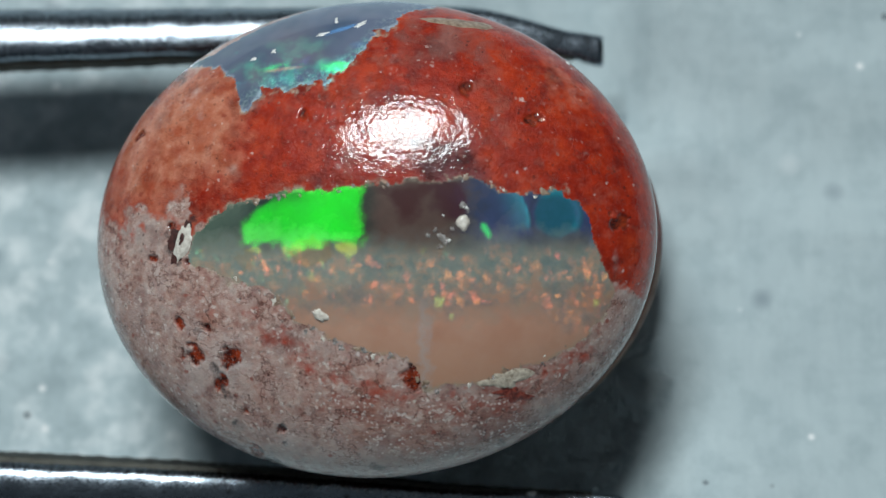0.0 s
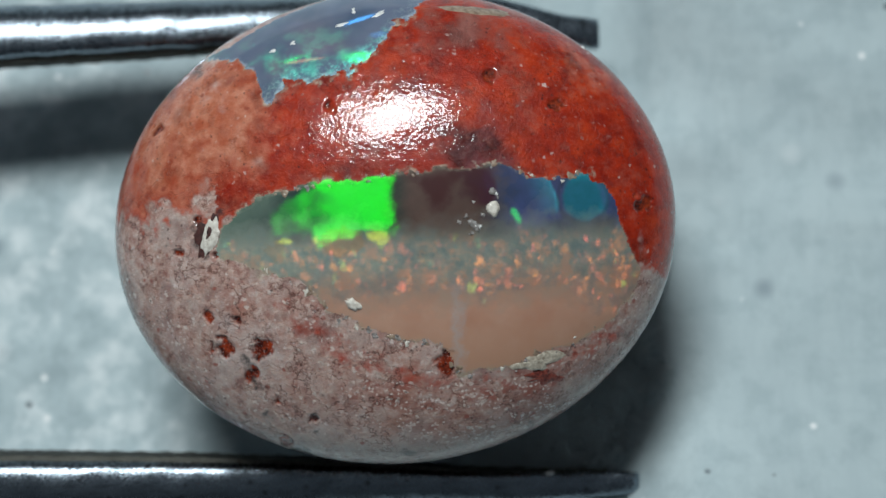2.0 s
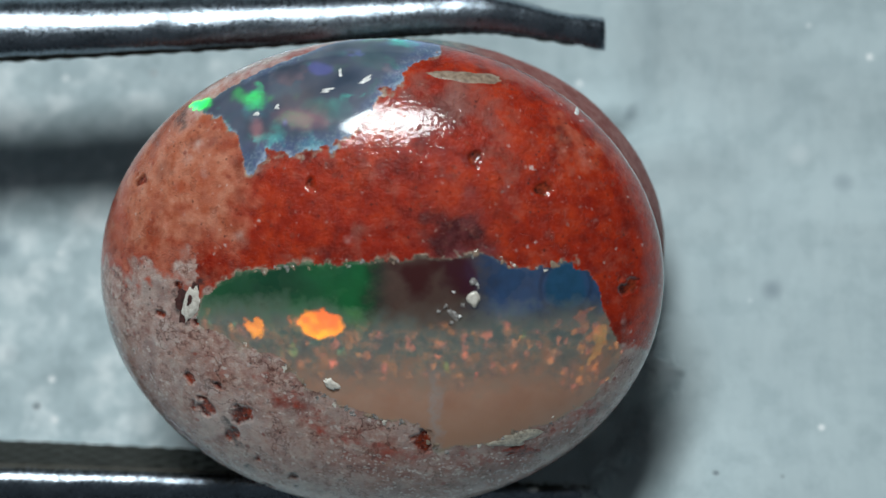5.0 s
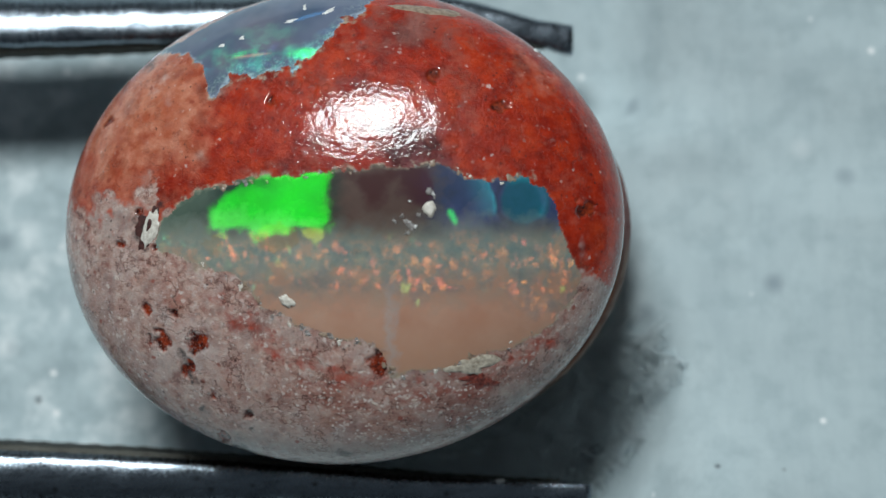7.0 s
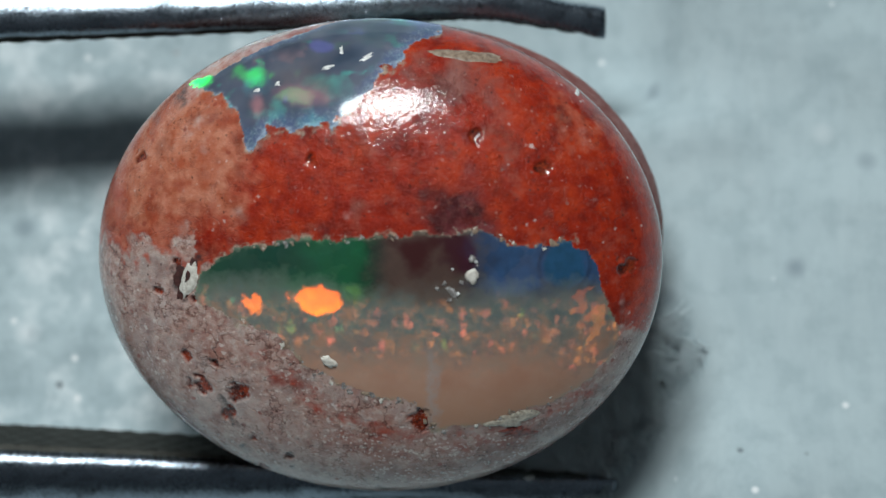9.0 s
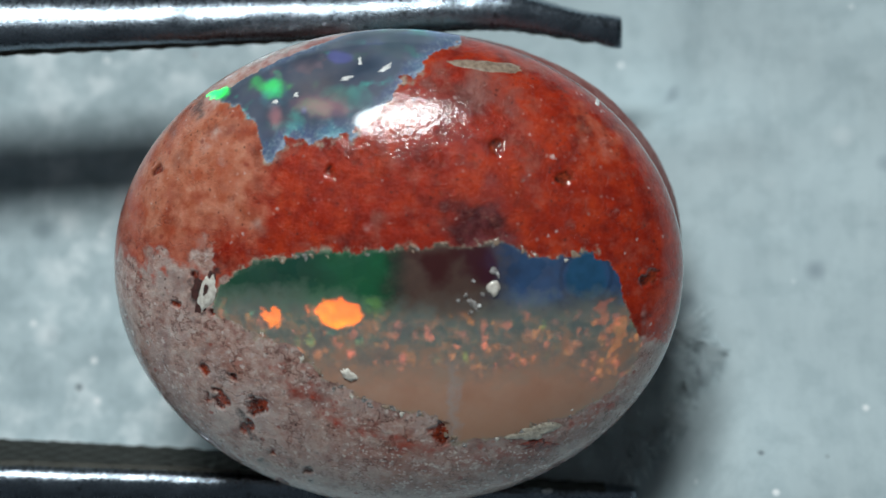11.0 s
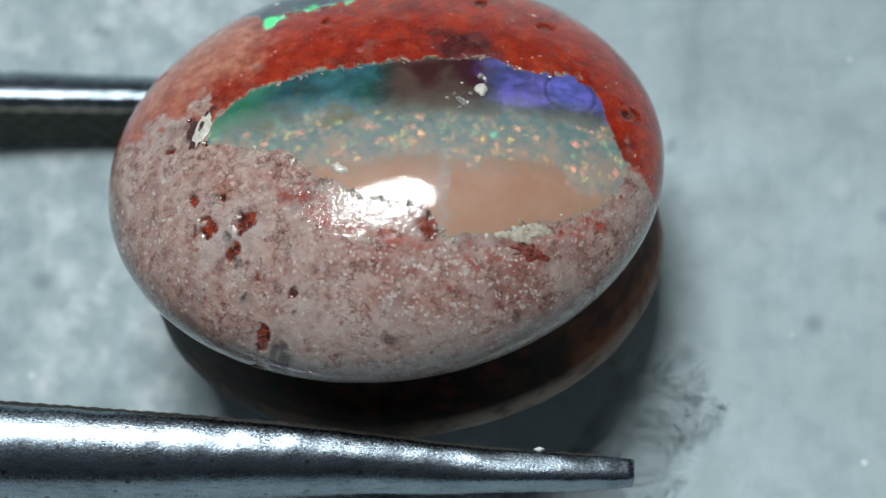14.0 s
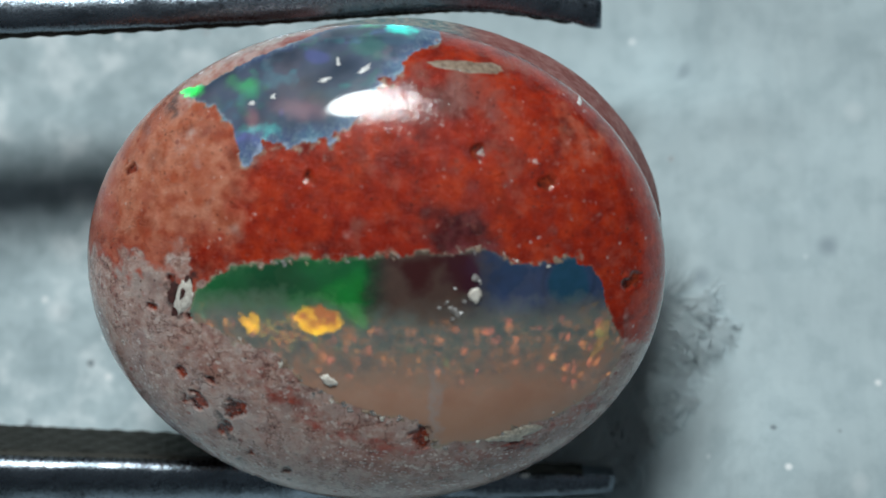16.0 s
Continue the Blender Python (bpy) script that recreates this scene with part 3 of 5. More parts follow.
# ---- the stone's form, in mm ----
FRONT_C, FRONT_R = np.array((-0.01, 0.23, 4.22)), np.array((6.59, 5.53, 2.94))
BACK_C, BACK_R = np.array((0.72, 0.04, 0.82)), np.array((6.28, 5.13, 0.95))
LEAN = np.array(Euler([radians(a) for a in (-3.56, -9.40, 2.65)]).to_matrix())
REACH = radians(110)


def on_dome(r, a):
    """Points of the polished front at the share r of the way to the rim and the angle a."""
    s, c = np.sin(r * REACH), np.cos(r * REACH)
    q = np.stack([s * np.cos(a), s * np.sin(a), c], 1)
    return FRONT_C + (q * FRONT_R) @ LEAN.T, ((q / FRONT_R) @ LEAN.T)


def dome_at(x, y):
    """The front's points straight above (x, y)."""
    m = LEAN / FRONT_R
    o = (np.stack([x, y, np.zeros_like(x) + 20], 1) - FRONT_C) @ m
    d = np.array((0, 0, -1.0)) @ m
    a, h, c = d @ d, o @ d, (o * o).sum(1) - 1
    t = (-h - np.sqrt(np.maximum(h * h - a * c, 0))) / a
    p = np.stack([x, y, 20 - t], 1)
    n = ((p - FRONT_C) @ m / FRONT_R) @ LEAN.T
    return p, n / np.linalg.norm(n, axis=1, keepdims=True)


BAND_TOP = ((-4.15, -0.32), (-3.96, 0.27), (-3.6, 0.64), (-2.85, 0.96), (-1.96, 1.2), (-1.0, 1.3), (0.8, 1.44), (1.7, 1.44), (2.29, 1.58), (2.8, 1.32),
            (3.66, 1.2), (4.2, 1.26), (4.6, 1.10), (4.86, 0.76), (4.95, 0.05), (5.2, -0.45), (5.45, -0.95))
BAND_LOW = ((-4.15, -0.30), (-3.24, -0.62), (-2.21, -1.0), (-1.5, -1.72), (-0.8, -2.1), (0.3, -2.35), (0.85, -2.5), (1.2, -3.1), (2.4, -3.0), (3.6, -2.6), (4.6, -2.1),
            (5.2, -1.5), (5.45, -0.98))
CAP_LOW = ((-4.5, 4.3), (-3.6, 4.17), (-3.15, 3.95), (-2.98, 3.2), (-2.8, 3.25), (-2.5, 3.6), (-1.9, 3.62), (-1.1, 3.75), (-0.4, 4.25), (0.1, 4.85), (0.7, 5.25), (1.45, 5.6))
STREAK = ((-3.0, -1.3), (-1.96, -2.05), (-1.2, -2.72), (-0.1, -3.05), (1.5, -3.5), (3.2, -3.25), (4.9, -2.3))
PITS = ((-4.32, -1.70, 0.15), (-3.76, -1.76, 0.13), (-4.0, -2.44, 0.21), (-3.17, -2.42, 0.24), (-3.34, -3.0, 0.17), (-2.84, -3.67, 0.13),
        (-2.68, -4.7, 0.14), (-5.39, 2.62, 0.16), (5.5, 0.54, 0.20), (2.08, 3.55, 0.17), (0.98, -2.90, 0.30), (-1.5, 2.9, 0.16), (3.6, 2.9, 0.2), (-4.45, 0.05, 0.15), (-4.5, 0.5, 0.12), (-4.15, -0.3, 0.1), (-5.0, -0.25, 0.1), (-2.0, -4.1, 0.1), (3.1, -3.3, 0.2))


def along(line, x):
    return np.interp(x, [a for a, b in line], [b for a, b in line])


def stone_fields(p):
    x, y, z = p.T
    big, mid, small = rough(p, 0.7, 1), rough(p, 2.2, 11), rough(p, 6.0, 21, 3)
    ragged = 0.10 * mid + 0.06 * small
    band = np.minimum(along(BAND_TOP, x) - y, y - along(BAND_LOW, x)) + ragged
    band = np.where((x < -4.15) | (x > 5.45), -1.0, band)
    cap = np.where((x > -4.45) & (x < 1.45), y - along(CAP_LOW, x) + ragged * 1.3, -1.0)
    cap = np.minimum(cap, (z - 3.85 - 0.44 * step(-0.4 - x, 0.0, 1.6) * step(x + 4.4, 0.0, 0.8) + 0.05 * small) * 1.5)
    f = {"band": band, "cap": cap}
    line = np.where(x < -4.1, 0.72 + 0.05 * (x + 4), np.where(x > 4.4, -0.55 - 0.5 * np.clip(x - 5, 0, 2), 0.4))
    f["red"] = step(y - line + (0.35 + 0.2 * (x < -4.1)) * mid + 0.2 * big, np.where(x < -4.0, -0.6, -0.25), np.where(x < -4.0, 0.55, 0.35))
    f["red"] = f["red"] * (1 - 0.9 * step(4.15 - z + 0.2 * mid, 0, 0.35) * step(y - 3.2, 0, 0.5) * step(0.9 - x, 0, 0.8))
    near = np.abs(y - along(STREAK, x))
    f["red"] = np.maximum(f["red"], (0.40 - 0.18 * bump_at(p, 1.2, -3.3, 1.2, 2.0)) * step(0.50 + 0.3 * mid - near, 0.0, 0.55) * step(x, -3.2, -2.6) * step(5.4 - x, 0, 0.6))
    f["salmon"] = step(-3.0 - x + 0.3 * mid + 0.15 * big - 0.75 * step(2.2 - y, 0, 1.6), -0.75, 0.85) * (0.6 * step(y - 0.25 + 0.5 * mid, 0, 0.9) + 0.4 * step(y - 1.2 + 0.6 * mid, 0, 1.2))
    f["salmon"] = np.maximum(f["salmon"], 0.3 * step(x - 3.0 + big, 0, 1.2) * step(y - 2.6, 0, 1.0) * step(mid, -0.1, 0.4))
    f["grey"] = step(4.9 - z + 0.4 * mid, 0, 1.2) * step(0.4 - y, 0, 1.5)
    f["purple"] = np.clip(1.35 * np.exp(-(((x - 1.85) + 0.35 * (y - 1.75)) / 0.72) ** 2 - (((y - 1.75) - 0.25 * (x - 1.85)) / 0.75) ** 2) + 0.35 * bump_at(p, 1.0, 2.0, 1.3, 0.5)  + 0.35 * bump_at(p, 3.3, -3.4, 0.6, 0.3), 0, 1)
    f["mauve"] = np.clip(bump_at(p, 1.55, 4.55, 1.0, 0.55) + 0.35 * bump_at(p, 0.95, 2.0, 1.0, 0.4) + 0.6 * bump_at(p, 2.9, -3.9, 1.3, 0.6), 0, 1)
    f["frost"] = np.clip(1.1 * np.exp(-((y + 3.95 - 0.09 * (x - 1.3) ** 2) / 0.42) ** 2) * step(x, -1.6, 0.2) * step(4.8 - x, 0, 1.0) + bump_at(p, 1.5, -4.2, 1.3, 0.5) + 0.5 * bump_at(p, 3.2, -3.7, 1.0, 0.4) + 0.35 * step(-0.5 - y, 0, 1), 0, 1) * step(mid, -0.6, 0.25)
    f["haze"] = np.clip(step(bump_at(p, -3.6, -2.6, 1.1, 1.0) + 0.5 * mid + 0.3 * big, 0.45, 1.0) + 0.6 * step(bump_at(p, -4.9, -0.6, 0.5, 0.9) + 0.4 * mid, 0.5, 1.0)
                        + 0.8 * step(bump_at(p, 0.75, -2.75, 0.4, 0.25) + 0.4 * mid, 0.5, 1.0)
                        + step(4.6 - z, 0, 0.2) * step(y - 3.4, 0, 0.4) * step(0.4 - x, 0, 0.6) * step(x + 4.6, 0, 0.5) + 0.8 * step(-4.1 - y + 0.5 * mid + 0.3 * big, 0, 0.9), 0, 1)
    edge = np.minimum(np.abs(band), np.abs(cap))
    f["halo"] = step(0.08 - edge + 0.05 * small + 0.03 * mid, 0.0, 0.09)
    pit = np.zeros(len(p))
    for a, b, r in PITS:
        d = np.hypot(x - a, y - b) / (0.8 * r) + 0.75 * mid + 0.6 * small
        pit = np.maximum(pit, step(1.35 - d, 0, 0.5))
    f["pit"] = pit
    f["which"] = np.argmin([np.hypot(x - a, y - b) / r for a, b, r in PITS], axis=0)
    f["soot"] = np.clip(0.85 * step(bump_at(p, -2.35, -5.0, 0.35, 0.3) + 0.4 * mid, 0.45, 0.9) + 0.8 * step(bump_at(p, -4.5, 4.0, 0.3, 0.35) + 0.3 * mid, 0.5, 0.9)
                        + 0.7 * step(bump_at(p, 0.3, -5.0, 0.5, 0.2) + 0.5 * mid, 0.6, 1.0), 0, 1)
    for a, b, r in ((-3.55, -2.75, 0.12), (-3.45, -3.15, 0.09), (-3.2, -3.35, 0.08), (-3.05, -3.95, 0.1), (-2.05, -4.05, 0.1), (-1.95, -4.45, 0.07), (-4.5, 0.1, 0.1), (-4.56, 0.28, 0.13), (-4.52, -0.06, 0.1), (-4.4, -0.26, 0.11), (-4.1, 0.66, 0.09), (-4.0, 0.05, 0.09), (-4.05, 0.62, 0.08), (2.95, -4.4, 0.09)):
        f["soot"] = np.maximum(f["soot"], 0.9 * step(bump_at(p, a, b, r * 1.6, r * 1.6) + 0.45 * small, 0.5, 0.85))
    # colour sheets of the wide window
    left_edge = step(x + 3.05 + 0.25 * mid - 1.5 * np.clip(y - 0.45, 0, 1), -0.1, 0.3)
    f["green"] = left_edge * step(-0.14 - x + 0.09 * small + 0.07 * mid, -0.06, 0.20) * step(y + 0.06 + 0.20 * mid + 0.08 * small - 0.1 * step(x, -1.2, -0.6), -0.05, 0.25)
    part_way = step(x + 1.95 + 0.35 * mid, -0.35, 0.35)
    f["green_left"] = f["green"] * (1 - part_way)
    f["green"] = f["green"] * part_way
    s = np.clip(((x + 0.72) * 0.34 - (y - 0.42) * 0.52) / 0.386, 0, 1)
    stem = np.hypot(x + 0.72 - 0.34 * s, y - 0.42 + 0.52 * s) + 0.05 * mid
    wing = np.minimum(np.minimum(y - 0.26 + 0.1 * mid, 0.46 + 0.34 * (x + 1.9) - y + 0.05 * mid), np.minimum(x + 2.0 + 0.1 * mid, -0.38 - x))
    f["tail"] = np.maximum(step(wing + 0.10 * mid + 0.15, 0, 0.26), step(0.23 - stem, 0, 0.2))
    blob = np.hypot((x + 1.42) / 0.55, (y + 0.08) / 0.31) + 0.3 * mid + 0.12 * small
    crumb = np.hypot((x + 2.75) / 0.28, (y + 0.35) / 0.26) + 0.7 * mid + 0.3 * small
    coal = np.hypot((x - 4.7) / 0.36, (y + 0.5) / 0.42) + 0.9 * mid + 0.7 * small
    f["orange"] = np.maximum(step(1.08 - blob, 0, 0.25), np.maximum(0.6 * step(0.9 - crumb, 0, 0.3), 0.10 * step(0.85 - coal, 0, 0.25)))
    f["mint"] = np.maximum(0.8 * step(bump_at(p, -2.2, 0.35, 0.9, 0.5) * (0.9 + 0.4 * mid + 0.2 * small), 0.1, 1.1), step(bump_at(p, -0.38, 0.2, 0.3, 0.16) * (1 + 0.4 * mid), 0.35, 0.8))
    f["sprig"] = step(bump_at(p, -0.62, 0.12, 0.32, 0.30) * (0.7 + 0.7 * mid + 0.5 * small), 0.35, 0.8)
    f["embers"] = step(bump_at(p, -1.9, -0.42, 1.3, 0.36) * (0.30 + 0.6 * mid + 1.4 * small), 0.40, 0.75)
    f["left"] = step(0.15 - x + 0.35 * mid, 0, 0.9) * step(y + 0.35 + 0.2 * mid, 0, 0.5)
    f["right"] = step(x - 1.95 + 0.3 * mid, 0, 0.9) * step(y - 0.02 + 0.2 * mid, 0, 0.4)
    ring = np.abs(np.hypot(x - 4.1, y - 0.72) - 0.58)
    f["right"] = f["right"] * (1 - 0.6 * step(0.07 - ring, 0, 0.05))
    f["spot"] = step(0.56 - np.hypot(x - 4.1, (y - 0.72) * 0.95) + 0.08 * mid, 0, 0.12)
    crack = x - 3.38 - 0.12 * np.sin(y * 3)
    f["streak"] = step(0.07 + 0.05 * mid - np.abs(crack), 0, 0.08) * step(y - 0.35, 0, 0.3) + 0.75 * np.clip(1 + crack / 0.75, 0, 1) ** 2 * step(0.04 - crack, 0, 0.08) * step(y - 0.35 + 0.2 * mid, 0, 0.5)
    f["streak"] = f["streak"] + 0.35 * step(0.16 - np.abs(np.hypot(x - 4.1, y - 0.72) - 0.52), 0, 0.16) * step(x + y - 4.7 + 0.2 * mid, 0, 0.4)
    f["bead"] = step(0.12 - np.hypot((x - 2.55) * 1.5 + (y - 0.38) * 0.6, (y - 0.38) * 0.7) + 0.05 * mid, 0, 0.1)
    f["flakes"] = step(0.05 - y + 0.25 * mid, 0, 0.35) * step(y + 1.55 + 0.25 * mid + 0.35 * step(x, 3.6, 4.6), 0, 0.35)
    f["veil"] = np.clip(step(-2.35 - x + 0.2 * mid, -0.2, 0.9) * step(y + 0.6, 0, 0.4) + 0.85 * step(0.25 - y + 0.2 * mid, 0, 0.4) * step(y + 1.2 + 0.2 * mid, 0, 0.6) * (0.45 + 0.55 * step(0.4 - x, 0, 1.5)), 0, 1)
    f["brown"] = step(x + 0.05 + 0.12 * mid, 0, 0.3) * step(2.1 - x + 0.3 * mid, 0, 0.6) * step(y + 0.35 + 0.3 * mid, 0, 0.6)
    bent = p + np.stack([0.30 * rough(p, 1.1, 81, 2), 0.22 * rough(p, 1.1, 83, 2), np.zeros(len(p))], 1)
    f["maroon"] = step(np.maximum(bump_at(bent, 0.85, 1.10, 0.74, 0.40), bump_at(bent, 1.82, 1.02, 0.40, 0.72)) + 0.25 * mid, 0.2, 0.7) * step(x, 0.0, 0.3)
    lime = step(bump_at(p, -0.55, 0.0, 0.45, 0.25) + 0.5 * mid, 0.55, 0.9)
    f["lime"] = np.maximum(lime * step(-0.1 - x, 0, 0.1), 0.8 * step(bump_at(p, -2.6, -0.05, 0.5, 0.12) + 0.3 * mid, 0.6, 0.9))
    f["flash"] = step(bump_at(p, 0.65, 5.75, 1.0, 0.33) + 0.35 * mid, 0.40, 0.85)
    f["flash_edge"] = step(bump_at(p, -0.15, 5.55, 0.55, 0.3) * (0.8 + 0.5 * mid + 0.3 * small), 0.25, 0.8) * (1 - f["flash"])
    f["moss"] = np.maximum(step(np.exp(-(((x + 0.83) * 0.9 + (y - 4.07) * 0.3) / 0.36) ** 2 - ((y - 4.07) / 0.16) ** 2) + 0.3 * mid, 0.3, 1.0),
                           0.35 * step(np.exp(-((x + 2.2) / 0.5) ** 2 - ((y - 4.1 - 0.2 * (x + 2.2)) / 0.09) ** 2) + 0.4 * mid, 0.4, 1.1))
    f["glint"] = np.maximum(step(np.exp(-((x + 0.72) / 0.5) ** 2 - ((y - 4.98 - 0.3 * (x + 0.72)) / 0.06) ** 2) + 0.2 * mid, 0.4, 0.85),
                            0.2 * step(bump_at(p, -0.3, 4.6, 0.25, 0.10) + 0.4 * mid, 0.5, 1.0))
    f["lagoon"] = np.clip(step(bump_at(p, -2.2, 3.95, 0.95, 0.42) * (1.0 + 0.5 * mid + 0.4 * small), 0.25, 0.95) + 0.8 * step(bump_at(p, -1.0, 4.05, 0.6, 0.3) * (1.0 + 0.5 * mid + 0.3 * small), 0.35, 0.95) + 0.35 * step(bump_at(p, -1.6, 4.5, 1.2, 0.5) + 0.5 * mid, 0.5, 1.2), 0, 1)
    f["thread"] = step(np.exp(-((x + 2.0) / 0.55) ** 2 - ((y - 4.05 - 0.1 * (x + 2.0)) / 0.05) ** 2) + 0.15 * mid, 0.4, 0.8)
    f["flash_rim"] = step(np.exp(-((x - 0.75) / 0.75) ** 2 - ((y - 5.80) / 0.13) ** 2) + 0.2 * mid, 0.4, 0.85)
    f["emerald"] = step(bump_at(p, -1.8, 4.25, 0.5, 0.18) * (0.9 + 0.5 * mid + 0.3 * small), 0.3, 0.7)
    f["blush"] = np.clip(bump_at(p, -1.85, 4.75, 0.5, 0.5) + bump_at(p, -2.6, 3.9, 0.3, 0.25) + 0.7 * bump_at(p, -1.2, 4.4, 0.35, 0.25) + 0.25 * mid, 0, 1)
    f["bay"] = np.clip(bump_at(p, -0.8, 4.0, 0.7, 0.6) + 0.5 * bump_at(p, -2.2, 3.7, 0.5, 0.4), 0, 1)
    f["shore"] = step(0.42 - cap + 0.12 * mid, 0, 0.35) * step(x + 3.1, 0, 0.2)
    f["tip"] = np.clip(step(bump_at(p, -2.85, 3.4, 0.2, 0.25) * (1.0 + 0.5 * mid), 0.3, 0.8) + 0.5 * f["shore"] * step(mid + 0.4 * small, -0.1, 0.5), 0, 1)
    f["rose"] = step(np.maximum(bump_at(p, -1.6, 4.25, 0.75, 0.25), bump_at(p, -2.7, 4.0, 0.2, 0.3)) + 0.3 * mid, 0.25, 1.2)
    f["violet"] = step(bump_at(p, -1.31, 5.26, 0.32, 0.16) + 0.2 * mid, 0.4, 0.75)
    f["spark"] = np.maximum(step(np.exp(-(((x + 4.15) * 0.85 + (y - 4.35) * 0.5) / 0.5) ** 2 - (((y - 4.35) * 0.85 - (x + 4.15) * 0.5) / 0.2) ** 2) + 0.3 * mid, 0.35, 1.0), 0.16 * step(bump_at(p, -2.8, 4.6, 0.35, 0.2) + 0.4 * mid, 0.3, 1.1))
    return f


def mesh_of(name, verts, faces, normals=None, fields=None, smooth=True):
    me = bpy.data.meshes.new(name)
    me.from_pydata((np.asarray(verts) * MM).tolist(), [], [tuple(f) for f in faces])
    if smooth:
        me.polygons.foreach_set("use_smooth", np.ones(len(me.polygons), dtype=bool))
    for key, values in (fields or {}).items():
        layer = me.attributes.new(key, "FLOAT", "POINT")
        layer.data.foreach_set("value", np.asarray(values, dtype=np.float32))
    if normals is not None:
        me.normals_split_custom_set_from_vertices(np.asarray(normals).tolist())
    return me


def part(name, me, mat, parent, label="", kind=""):
    ob = new(name, me)
    me.materials.append(mat)
    ob.parent = parent
    return tagged(ob, label, kind=kind)


def patch(seed, x, y, rx, ry, turn, lift, rim=0.35, rings=5, around=28):
    """An irregular thin plate of mineral set in the front, with a rounded edge."""
    a = np.linspace(0, 2 * math.pi, around, endpoint=False)
    edge = np.stack([np.cos(a), np.sin(a), np.full(around, 3.7 * seed)], 1)
    r = 1 + rim * rough(edge * 1.4, 1.0, seed, 3)
    xs, ys, up = [0.0], [0.0], [1.0]
    for k in range(1, rings + 1):
        s = k / rings
        xs += list(r * s * np.cos(a) * rx)
        ys += list(r * s * np.sin(a) * ry)
        up += [1 - 1.5 * s ** 6] * around
    xs, ys, c, s = np.array(xs), np.array(ys), math.cos(radians(turn)), math.sin(radians(turn))
    p, n = dome_at(x + xs * c - ys * s, y + xs * s + ys * c)
    p = p + n * (np.array(up) * lift + 0.25 * lift * rough(p, 5.0, seed))[:, None]
    faces = [(0, 1 + i, 1 + (i + 1) % around) for i in range(around)]
    for k in range(rings - 1):
        o = 1 + k * around
        faces += [(o + i, o + around + i, o + around + (i + 1) % around, o + (i + 1) % around) for i in range(around)]
    return mesh_of("plate", p, faces)


